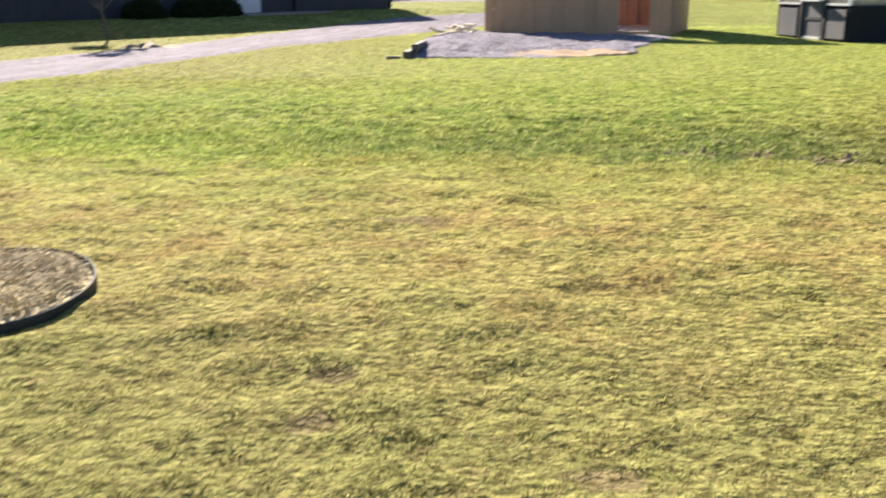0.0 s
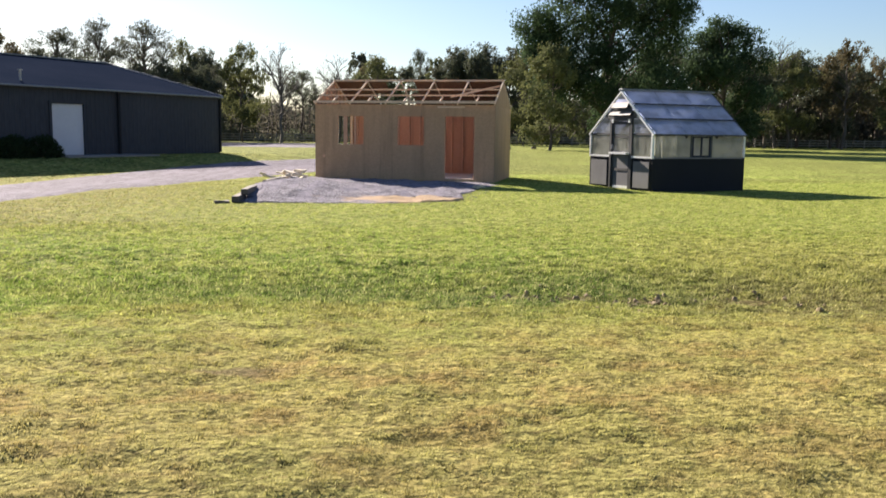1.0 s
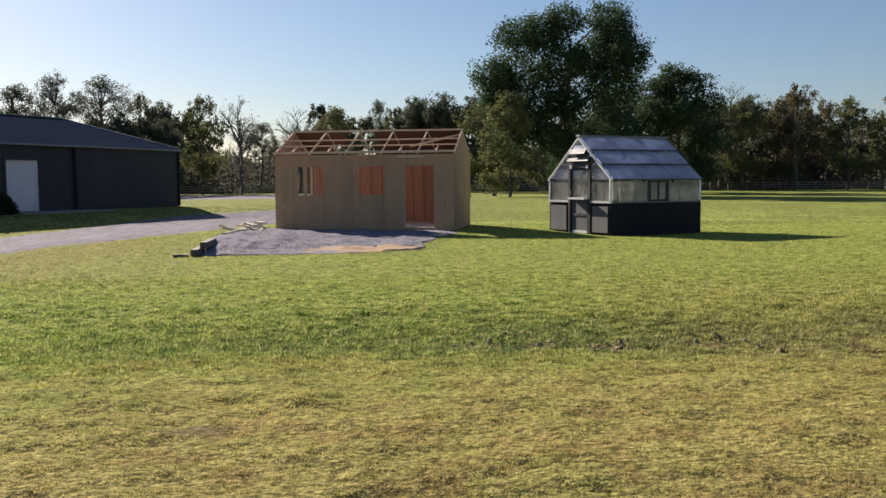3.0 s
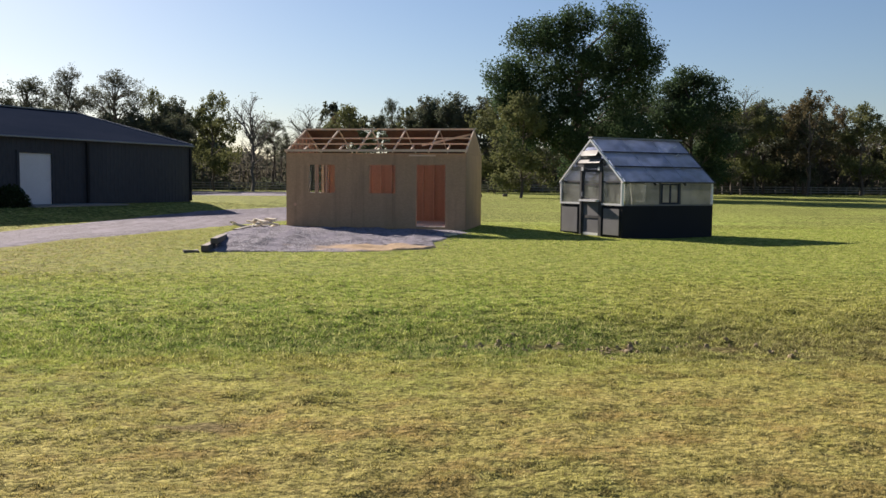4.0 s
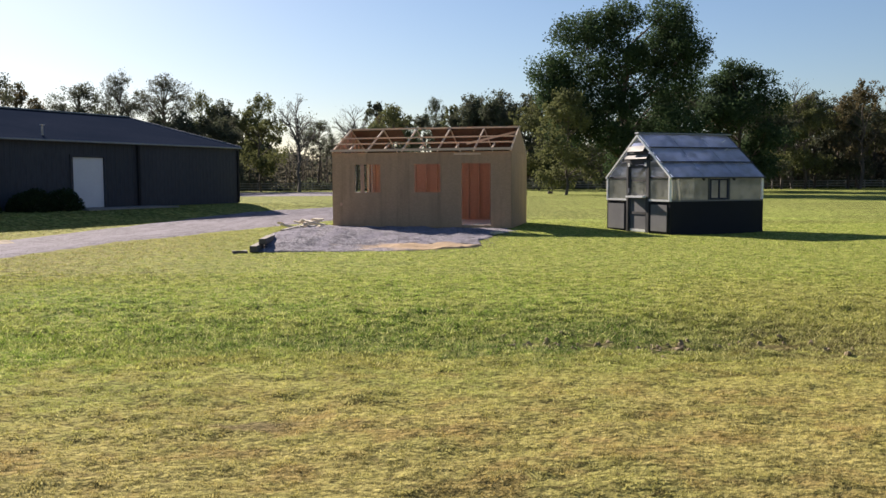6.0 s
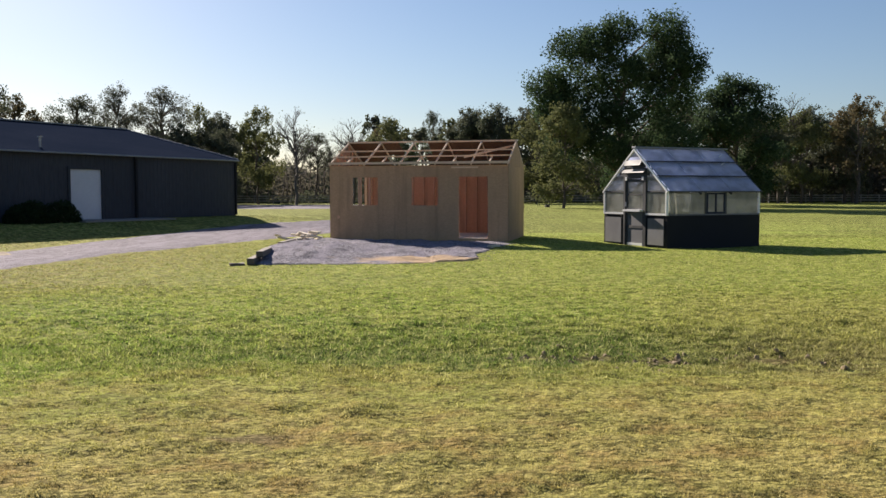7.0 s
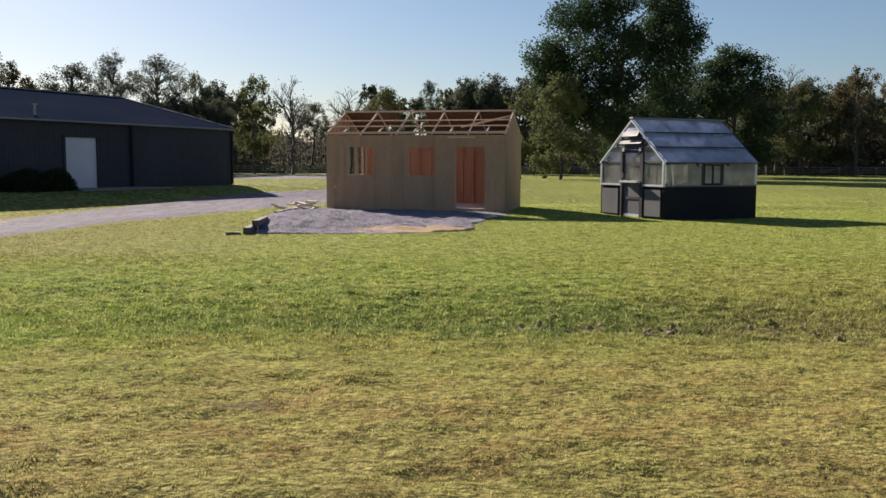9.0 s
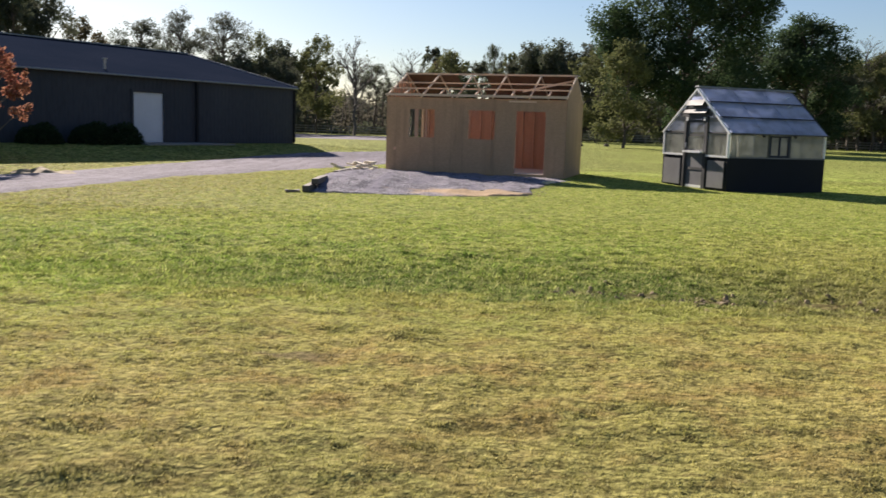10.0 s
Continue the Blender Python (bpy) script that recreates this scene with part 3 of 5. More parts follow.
# ---- barn ----
def build_barn():
    th = 0.496
    L, W, E, R = 33.4, 15.9, 2.77, 4.49
    # local x runs along the long wall to its far corner, local y into the building
    m = Matrix.Translation((-10.63 - L * math.sin(th), 45.64 - L * math.cos(th), 0.47)) @ Matrix.Rotation(math.pi / 2 - th, 4, "Z")
    barn = thing("barn", m, "long dark slate-blue metal barn with low roof and white door", "barn")
    d0, d1, dz = L - 9.98, L - 8.33, 2.16
    bay = L - 6.52

    def ribbed(x0, x1, z0, z1, y, out):
        bm = bmesh.new()
        x, pts = x0, []
        while x < x1 - 0.01:
            for dx, dy in ((0, 0), (0.16, 0), (0.18, out), (0.21, out)):
                if x + dx < x1:
                    pts.append((x + dx, y + dy))
            x += 0.23
        pts.append((x1, y))
        lo = [bm.verts.new((a, b, z0)) for a, b in pts]
        hi = [bm.verts.new((a, b, z1)) for a, b in pts]
        bl, bh = bm.verts.new((x1, y + 0.12, z0)), bm.verts.new((x1, y + 0.12, z1))
        al, ah = bm.verts.new((x0, y + 0.12, z0)), bm.verts.new((x0, y + 0.12, z1))
        for i in range(len(pts) - 1):
            bm.faces.new((lo[i], lo[i + 1], hi[i + 1], hi[i]))
        bm.faces.new((lo[-1], bl, bh, hi[-1]))
        bm.faces.new((al, lo[0], hi[0], ah))
        bm.faces.new((bl, al, ah, bh))
        return bm

    # front wall in bays, with the door's opening
    part("wall", ribbed(bay, L, -0.3, E, 0, -0.012), BARN_WALL, barn)
    part("wall", ribbed(d1, bay, -0.3, E, 0.06, -0.012), BARN_WALL, barn)
    part("wall", ribbed(d0, d1, dz, E, 0.06, -0.012), BARN_WALL, barn)
    part("wall", ribbed(0, d0, -0.3, E, 0.06, -0.012), BARN_WALL, barn)
    part("wall", boxed(0, W - 0.15, -0.3, L, W, E), BARN_WALL, barn)
    for x0, x1 in ((0.0, 0.14), (L - 0.14, L)):
        bm = bmesh.new()
        a = [bm.verts.new((x0, y, z)) for y, z in ((0.13, 0), (W - 0.16, 0), (W - 0.16, E), (W / 2, R), (0.13, E))]
        b = [bm.verts.new((x1, v.co.y, v.co.z)) for v in a]
        bm.faces.new(a[::-1])
        bm.faces.new(b)
        for i in range(5):
            bm.faces.new((a[i], a[(i + 1) % 5], b[(i + 1) % 5], b[i]))
        part("wall", bm, BARN_WALL, barn)
    for s in (0, 1):
        y0, y1 = (-0.14, W / 2) if s == 0 else (W + 0.14, W / 2)
        part("roof", beamed((L / 2, y0, E + 0.02), (L / 2, y1, R + 0.12), L + 0.08, 0.05), BARN_ROOF, barn, "dark slate-blue roof slope")
    part("ridge_cap", beamed((-0.05, W / 2, R + 0.17), (L + 0.05, W / 2, R + 0.17), 0.4, 0.06), BARN_TRIM, barn, "pale metal ridge cap")
    part("gutter", beamed((-0.06, -0.2, E), (L + 0.07, -0.2, E), 0.1, 0.075), BARN_TRIM, barn, "pale metal eaves gutter", 0.015)
    part("rake_trim", beamed((L + 0.06, -0.14, E + 0.07), (L + 0.06, W / 2, R + 0.17), 0.04, 0.07), BARN_TRIM, barn, "pale metal rake trim")
    for x, y in ((L - 0.05, -0.07), (bay, -0.06)):
        part("downspout", beamed((x, y, 0.05), (x, y, E - 0.1), 0.1, 0.08, (0, 1, 0)), BLACK, barn, "dark downspout")
    door = part("door", boxed(d0 + 0.03, 0.07, 0.03, d1 - 0.03, 0.14, dz - 0.03), BARN_DOOR, barn, "plain white door")
    for i in range(1, 5):
        part("rib", boxed(d0 + 0.05, 0.06, i * dz / 5 - 0.01, d1 - 0.05, 0.068, i * dz / 5 + 0.01), BARN_DOOR, door)
    part("door_jamb", boxed(d0 - 0.08, -0.02, 0, d0 + 0.028, 0.16, dz + 0.08), BARN_WALL, barn)
    part("door_jamb", boxed(d1 - 0.028, -0.02, 0, d1 + 0.08, 0.16, dz + 0.08), BARN_WALL, barn)
    part("door_head", boxed(d0 + 0.029, -0.02, dz - 0.03, d1 - 0.029, 0.16, dz + 0.08), BARN_WALL, barn)
    # plumbing vent on the roof
    k = 0.09
    vz = E + 0.1 + (R - E) * k
    bm = bmesh.new()
    bmesh.ops.create_cone(bm, cap_ends=True, segments=10, radius1=0.05, radius2=0.05, depth=0.6, matrix=Matrix.Translation((L - 10.78, W / 2 * k, vz + 0.12)))
    pipe = part("vent_pipe", bm, STONE, barn, "pale capped vent pipe")
    part("cap", boxed(L - 10.86, W / 2 * k - 0.07, vz + 0.38, L - 10.70, W / 2 * k + 0.07, vz + 0.43), STONE, pipe)
    pad = part("concrete_apron", boxed(L - 10.8, -1.9, -0.3, L - 6.0, -0.06, 0.04), CONCRETE)
    pad.matrix_world = m
    tagged(pad, "grey concrete apron in front of the barn door", "apron", kind="structure")
    return m


def make_shrub(name, label, m, sx, sy, sz, seed, count, size=0.09):
    rng = np.random.default_rng(seed)
    root = thing(name, m, label, "shrub")
    limbs, rnd = Limbs(5), random.Random(seed)
    for _ in range(9):
        limbs.limb((0, 0, -0.05), (rnd.uniform(-0.7, 0.7) * sx, rnd.uniform(-0.7, 0.7) * sy, sz * rnd.uniform(0.5, 0.9)), 0.03, 0.01, rnd)
    mesh_from("stems", [tuple(v) for v in limbs.v], limbs.f, BARK, root, True)
    p = rng.normal(size=(count, 3))
    p = p / np.linalg.norm(p, axis=1)[:, None] * rng.uniform(0.7, 1.08, (count, 1))
    p[:, 2] = np.abs(p[:, 2])
    p = p * np.array([sx, sy, sz])
    p *= (1 + 0.12 * np.sin(p[:, :1] * 5) * np.cos(p[:, 1:2] * 4))
    v, f = leaves(p, size, rng)
    mesh_from("foliage", v, f, LEAF_SHRUB, root)
    return root


BARN_M = build_barn()
for x, y, s, h, seed in ((22.08, -1.0, 0.95, 1.0, 3), (20.7, -1.1, 0.95, 1.0, 4), (18.5, -1.0, 0.85, 0.9, 5)):
    make_shrub("shrub", "dark rounded evergreen shrub against the barn wall", BARN_M @ pose(x - 0.05, y, 0), s * 0.92, 0.8, h * 0.78, seed, 5200, 0.09)


# ---- unfinished shed ----
def build_shed():
    L, D, H, RZ = 6.1, 4.1, 2.5, 3.38
    m = pose(-3.89, 30.47, 0.0, 0, 0, -12)
    shed = thing("shed", m, "unfinished shed of bare strand board with an open rafter roof", "shed")
    wins = [(0.79, 1.69, 1.18, 2.11), (2.85, 3.75, 1.18, 2.11), (4.45, 5.42, 0.10, 2.12)]
    t, s = 0.012, 0.089
    F = 0.10
    part("floor", boxed(s + t, s + t, -0.1, L - s - t, D - s - t, F), PLY, shed, "pale plywood floor deck")
    part("threshold", boxed(4.45, 0.002, -0.1, 5.42, s + t - 0.002, F + 0.004), PLY, shed, "pale plywood threshold")

    def wall(name, length, openings, mm, studs=True, through_studs=()):
        w = new(name)
        w.parent, w.matrix_parent_inverse, w.matrix_basis = shed, Matrix(), mm
        sheathing(w, length, H, openings, 0, t, OSB, z0=-0.12)
        part("plate", boxed(0.1, t, H - 0.08, length - 0.1, t + s, H - 0.002), STUD, w)
        sills = [(0.1, length - 0.1)]
        for o in openings:
            if o[2] < 0.3:
                sills = [(0.1, o[0]), (o[1], length - 0.1)]
        for a, b in sills:
            part("sole", boxed(a, t, F + 0.001, b, t + s, F + 0.04), STUD, w)
        x, xs = 0.12, []
        while x < length - 0.12:
            xs.append(x)
            x += 0.406
        for x in xs:
            if not any(o[0] - 0.06 < x < o[1] + 0.03 for o in openings):
                part("stud", boxed(x, t, F + 0.041, x + 0.038, t + s, H - 0.081), STUD, w)
        for o in openings:
            for x in (o[0] - 0.04, o[1] + 0.002):
                part("stud", boxed(x, t + 0.001, F + 0.041, x + 0.038, t + s, H - 0.081), LUMBER, w)
            part("header", boxed(o[0], t + 0.001, o[3] + 0.002, o[1], t + s, o[3] + 0.14), STUD, w)
            if o[2] > 0.5:
                part("sill", boxed(o[0], t + 0.001, o[2] - 0.04, o[1], t + s, o[2] - 0.002), LUMBER, w)
        for x in through_studs:
            part("stud", boxed(x, t + 0.001, 1.18, x + 0.05, t + s, 2.11), STUD, w, "bare stud across the window opening")
        # inner face of the boards
        inner = plate(sorted({0.1, length - 0.1, *[c for o in openings for c in o[:2]]}), sorted({F + 0.04, H - 0.08, *[c for o in openings for c in o[2:] if c > F + 0.05]}),
                      lambda x, z: not any(o[0] < x < o[1] and o[2] < z < o[3] for o in openings), t + 0.003, t + 0.012)
        part("lining", inner, OSB_IN, w, "orange-brown inner board face")
        return w

    wall("front_wall", L, wins, Matrix(), through_studs=(0.99, 1.05, 1.36))
    # an added narrow slot in the back wall gives the second window a dark edge
    wall("back_wall", L, [(4.42, 4.53, 1.2, 2.1)], pose(L, D, 0, 0, 0, 180))
    wall("right_wall", D, [], pose(L, 0.0, 0, 0, 0, 90))
    wall("left_wall", D, [(0.14, 2.7, 1.05, 2.2)], pose(0, D, 0, 0, 0, -90))
    # gables, boards of their own with studs inside
    for x0, x1 in ((-0.006, 0.006), (L - 0.006, L + 0.006)):
        bm = bmesh.new()
        a = [bm.verts.new((x0, y, z)) for y, z in ((0.02, H + 0.002), (D - 0.02, H + 0.002), (D / 2, RZ - 0.03))]
        b = [bm.verts.new((x1, v.co.y, v.co.z)) for v in a]
        bm.faces.new(a[::-1])
        bm.faces.new(b)
        for i in range(3):
            bm.faces.new((a[i], a[(i + 1) % 3], b[(i + 1) % 3], b[i]))
        part("gable", bm, OSB, shed)
        xs = x1 + 0.022 if x0 < 1 else x0 - 0.022
        for i in range(1, 10):
            y = i * D / 10
            z = H + (RZ - H) * (1 - abs(y - D / 2) / (D / 2)) - 0.07
            if z > H + 0.06:
                part("gable_stud", boxed(xs - 0.019, y - 0.02, H + 0.001, xs + 0.019, y + 0.02, z), STUD, shed)
    # rafter pairs every four feet
    for i in range(6):
        x = 0.02 + i * (L - 0.04) / 5
        for y0 in (-0.06, D + 0.06):
            part("rafter", beamed((x, y0, H + 0.03), (x, D / 2 - (0.02 if y0 < 1 else -0.02), RZ - 0.02), 0.038 if y0 < 1 else 0.03, 0.06 if y0 < 1 else 0.05), LUMBER if y0 < 1 else SCRAP, shed)
    part("ridge_board", beamed((-0.02, D / 2, RZ + 0.02), (L + 0.02, D / 2, RZ + 0.02), 0.04, 0.06), LUMBER, shed)
    # roof boards on the far slope, two courses, with one board still missing in each
    pitch = (RZ - H - 0.02) / (D / 2 + 0.06)
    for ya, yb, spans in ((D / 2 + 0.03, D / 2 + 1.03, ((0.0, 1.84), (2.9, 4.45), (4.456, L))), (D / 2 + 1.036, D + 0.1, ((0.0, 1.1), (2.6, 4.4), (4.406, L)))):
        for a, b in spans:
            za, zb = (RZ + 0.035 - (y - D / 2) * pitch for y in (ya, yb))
            part("roof_board", beamed(((a + b) / 2, ya, za), ((a + b) / 2, yb, zb), b - a, 0.012), ROOF_BOARD_DIM, shed, "sheathing on the far roof slope, coloured dark for its shaded underside")
    # purlins: three on the near slope, one at the far eaves
    for side in (0, 1):
        for u in ((0.0, 0.27, 0.53) if side == 0 else (0.0,)):
            y = (-0.06 if side == 0 else D + 0.06) + u * (D / 2 + 0.06) * (1 if side == 0 else -1)
            z = H + 0.03 + (RZ - H - 0.05) * u + 0.075
            part("purlin", beamed((-0.03, y, z - 0.01), (L + 0.03, y, z), 0.045, 0.045), LUMBER, shed)
    for i in range(5):
        x = 0.62 + i * (L - 0.04) / 5
        part("lookout", beamed((x, -0.05, H + 0.075), (x, 0.56, H + 0.28), 0.038, 0.06), LUMBER, shed)
    part("fascia", boxed(-0.03, -0.1, H + 0.045, L + 0.03, -0.086, H + 0.09), LUMBER, shed, "pale new fascia board")
    part("brace", beamed((L - 0.12, D * 0.55, RZ - 0.14), (L - 1.9, D * 0.55, H + 0.35), 0.038, 0.07), LUMBER, shed)
    bm = bmesh.new()
    bmesh.ops.create_cone(bm, cap_ends=True, segments=14, radius1=0.055, radius2=0.05, depth=0.006, matrix=pose(0.3, -0.003, 0.78, 90))
    part("paint_mark", bm, STUD, shed, "small reddish paint mark")
    part("plank", boxed(4.2, -0.03, 2.40, 5.1, -0.004, 2.45), LUMBER, shed)
    return m


SHED_M = build_shed()


# ---- greenhouse ----
def build_greenhouse():
    W, S, K, E, R = 3.35, 3.5, 0.90, 1.62, 2.93
    m = pose(6.59, 26.6, 0, 0, 0, 23)
    gh = thing("greenhouse", m, "small gabled greenhouse with milky panels on a black knee wall", "greenhouse")
    # knee walls
    part("knee_wall", boxed(0.03, 0.0, -0.25, S, 0.06, K), BLACK, gh, "black painted knee wall")
    part("knee_wall", boxed(0.03, W - 0.06, -0.25, S, W, K), BLACK, gh, "black painted knee wall")
    part("knee_wall", boxed(S - 0.06, 0.061, -0.25, S, W - 0.061, K), BLACK, gh, "black painted knee wall")
    d0, d1, dt = 1.12, 2.12, 2.02
    for a, b in ((0.0, d0 - 0.09), (d1 + 0.09, W)):
        part("knee_wall", boxed(0.0, a, -0.25, 0.028, b, K), BLACK, gh, "black painted knee wall")
        part("panel", boxed(-0.022, a + 0.14, 0.0, -0.002, b - 0.1, K - 0.1), GREY_PANEL, gh, "weathered grey panel")
        part("rail", boxed(-0.03, a, K, 0.05, b, K + 0.06), WHITE, gh, "white sill rail")
    part("rail", boxed(0.051, -0.012, K + 0.001, S, 0.05, K + 0.04), GREY_PANEL, gh)
    # corner posts, white on the gable end
    for y in (0.0, W - 0.06):
        part("post", boxed(-0.032, y, K + 0.06, 0.05, y + 0.06, E), WHITE, gh, "white corner post")
        part("post", boxed(S - 0.05, y, K + 0.041, S + 0.005, y + 0.06, E), WHITE, gh)
    # gable rakes on both ends
    for x, mat in ((-0.01, WHITE), (S - 0.01, FRAME_DARK)):
        for y0, y1 in ((-0.05, W / 2), (W + 0.05, W / 2)):
            part("rake", beamed((x, y0, E - 0.02), (x, y1, R), 0.06, 0.055), mat, gh)
    # door frame posts, header and the split door
    for y in (d0 - 0.09, d1):
        part("door_post", boxed(-0.035, y, -0.2, 0.055, y + 0.09, dt + 0.1), FRAME_DARK, gh, "dark door post")
    part("door_header", boxed(-0.036, d0, dt, 0.056, d1, dt + 0.09), FRAME_DARK, gh)
    door = part("door", boxed(-0.01, d0 + 0.01, -0.06, 0.03, d0 + 0.10, dt - 0.01), FRAME_DARK, gh, "dark framed door with milky panes")
    part("stile", boxed(-0.01, d1 - 0.10, -0.06, 0.03, d1 - 0.01, dt - 0.01), FRAME_DARK, door)
    for z0, z1, mat in ((-0.06, 0.02, WHITE), (0.48, 0.56, FRAME_DARK), (0.98, 1.10, GREY_PANEL), (1.50, 1.56, FRAME_DARK), (dt - 0.1, dt - 0.01, FRAME_DARK)):
        part("door_rail", boxed(-0.012, d0 + 0.101, z0, 0.032, d1 - 0.101, z1), mat, door)
    for z0, z1 in ((0.02, 0.48), (0.56, 0.98)):
        part("door_panel", boxed(0.002, d0 + 0.101, z0, 0.02, d1 - 0.101, z1), GREY_PANEL, door)
    for z0, z1 in ((1.10, 1.50), (1.56, dt - 0.1)):
        part("pane", boxed(0.004, d0 + 0.101, z0, 0.016, d1 - 0.101, z1), GLAZE, door)
    part("shelf", boxed(-0.16, d0 + 0.05, 1.0, -0.014, d1 - 0.05, 1.06), WHITE, door, "white ledge on the door")
    part("handle", boxed(-0.06, d1 - 0.07, 1.15, -0.012, d1 - 0.03, 1.3), BARN_TRIM, door, "metal door handle")
    for y in (d0 + 0.02, d1 - 0.1):
        part("hinge", boxed(-0.05, y, dt - 0.05, -0.03, y + 0.09, dt + 0.06), WHITE, gh)
    # gable panes beside and above the door, cut along the rake

    def rake_z(y):
        return E + (R - E) * (1 - abs(y - W / 2) / (W / 2)) - 0.05

    def gable_pane(x, ya, yb, z0, zmax, mat, name):
        n = 6
        ys = [ya + (yb - ya) * i / n for i in range(n + 1)]
        bm = bmesh.new()
        rows = []
        for y in ys:
            top = max(z0 + 0.005, min(zmax, rake_z(y)))
            rows.append([bm.verts.new((x + dx, y, z)) for dx in (0, 0.012) for z in (z0, top)])
        for a, b in zip(rows, rows[1:]):
            bm.faces.new((a[0], b[0], b[1], a[1]))
            bm.faces.new((a[2], a[3], b[3], b[2]))
            bm.faces.new((a[1], b[1], b[3], a[3]))
            bm.faces.new((a[0], a[2], b[2], b[0]))
        bm.faces.new((rows[0][0], rows[0][1], rows[0][3], rows[0][2]))
        bm.faces.new((rows[-1][0], rows[-1][2], rows[-1][3], rows[-1][1]))
        return part(name, bm, mat, gh)

    for a, b in ((0.06, d0 - 0.09), (d1 + 0.09, W - 0.06)):
        gable_pane(0.006, a, b, K + 0.06, 1.60, GLAZE, "pane")
        part("rail", boxed(-0.01, a, 1.601, 0.035, b, 1.65), FRAME_DARK, gh)
        gable_pane(0.006, a, b, 1.651, 9, GLAZE, "pane")
    part("rail", boxed(-0.02, 0.9, 2.112, 0.035, W - 0.9, 2.17), FRAME_DARK, gh)
    gable_pane(0.006, 0.8, W - 0.8, 2.171, 2.36, FRAME_DARK, "vent_louvre")
    part("vent_louvre", beamed((-0.09, W / 2, 2.20), (-0.01, W / 2, 2.31), 1.16, 0.014, (1, 0, 0)), PALE_PANEL, gh, "pale grey vent slat")
    gable_pane(0.006, 1.0, W - 1.0, 2.42, 2.60, FRAME_DARK, "pane")
    gable_pane(0.006, 1.25, W - 1.25, 2.70, 9, GLAZE, "pane")
    part("vent_flap", beamed((-0.11, W / 2, 2.43), (-0.02, W / 2, 2.60), 0.86, 0.015, (1, 0, 0)), PALE_PANEL, gh, "grey tilted vent flap")
    part("rail", boxed(-0.02, 1.15, 2.361, 0.035, W - 1.15, 2.42), FRAME_DARK, gh)
    gable_pane(S - 0.03, 0.06, W - 0.06, K, 9, GLAZE, "pane")
    # side walls: panes between dark posts, with a window in the near side
    for y, near in ((0.02, True), (W - 0.035, False)):
        stops = [0.06, 1.42, 2.18, S - 0.06]
        for a, b in zip(stops, stops[1:]):
            if near and a == 1.42:
                win = part("window", boxed(a + 0.03, y - 0.03, K + 0.05, a + 0.08, y + 0.02, E - 0.04), BATTEN, gh, "small dark framed sliding window")
                part("stile", boxed(b - 0.08, y - 0.03, K + 0.05, b - 0.03, y + 0.02, E - 0.04), BATTEN, win)
                part("stile", boxed((a + b) / 2 - 0.025, y - 0.028, K + 0.10, (a + b) / 2 + 0.025, y + 0.018, E - 0.09), BATTEN, win)
                for z in (K + 0.05, E - 0.09):
                    part("stile", boxed(a + 0.081, y - 0.03, z, b - 0.081, y + 0.02, z + 0.05), BATTEN, win)
                part("pane", boxed(a + 0.081, y, K + 0.101, (a + b) / 2 - 0.026, y + 0.01, E - 0.091), GLAZE, win)
                part("pane", boxed((a + b) / 2 + 0.026, y, K + 0.101, b - 0.081, y + 0.01, E - 0.091), GLAZE, win)
            else:
                part("pane", boxed(a + 0.03, y, K + 0.041, b - 0.03, y + 0.012, E - 0.04), GLAZE, gh)
        for x in stops[1:-1]:
            part("post", boxed(x - 0.03, y - 0.02, K + 0.041, x + 0.03, y + 0.03, E - 0.03), FRAME_DARK, gh)
        part("eaves_rail", boxed(0.051, y - 0.03, E - 0.029, S - 0.06, y + 0.04, E + 0.02), FRAME_DARK, gh)
    # roof: three courses of three sheets on each slope, lapped like boards
    for side in (0, 1):
        ys, ye = (-0.09, W / 2) if side == 0 else (W + 0.09, W / 2)
        zs = E - 0.06
        for i in range(3):
            for j in range(3):
                u0, u1 = i / 3 - 0.02 * (i > 0), (i + 1) / 3
                x0, x1 = 0.04 + j * (S - 0.08) / 3, 0.04 + (j + 1) * (S - 0.08) / 3 - 0.02
                a = Vector(((x0 + x1) / 2, ys + (ye - ys) * u0, zs + (R - zs) * u0 + 0.05 + 0.018))
                b = Vector(((x0 + x1) / 2, ys + (ye - ys) * u1, zs + (R - zs) * u1 + 0.05))
                part("roof_sheet", beamed(a, b, x1 - x0, 0.012), ROOF_GLAZE, gh)
            u = (i + 1) / 3
            y, z = ys + (ye - ys) * u, zs + (R - zs) * u
            if i:
                w = i / 3
                q = Vector((S / 2, ys + (ye - ys) * w, zs + (R - zs) * w + 0.075))
                part("batten", beamed((0.03, q.y, q.z), (S - 0.03, q.y, q.z), 0.13, 0.03), BATTEN, gh, "dark roof batten")
            if i < 2:
                part("purlin", beamed((0.03, y, z - 0.01), (S - 0.03, y, z - 0.01), 0.05, 0.06), FRAME_DARK, gh)
        for j in range(1, 3):
            x = 0.03 + j * (S - 0.08) / 3
            part("rafter", beamed((x, ys, zs - 0.02), (x, ye, R - 0.03), 0.045, 0.06), FRAME_DARK, gh)
        part("drip_edge", beamed((0, ys - 0.01, zs + 0.055), (S, ys - 0.01, zs + 0.055), 0.05, 0.03), FRAME_DARK, gh)
    part("ridge_cap", beamed((-0.05, W / 2, R + 0.065), (S + 0.05, W / 2, R + 0.065), 0.22, 0.05), BARN_TRIM, gh, "grey metal ridge cap", 0.01)
    # collar struts seen dimly through the upper sheets
    for x in (1.17, 2.33):
        for sgn in (-1, 1):
            part("strut", beamed((x, W / 2 - 0.10, R - 0.10), (x + sgn * 0.42, W / 2 - 0.56, R - 0.47), 0.05, 0.03), BATTEN, gh)
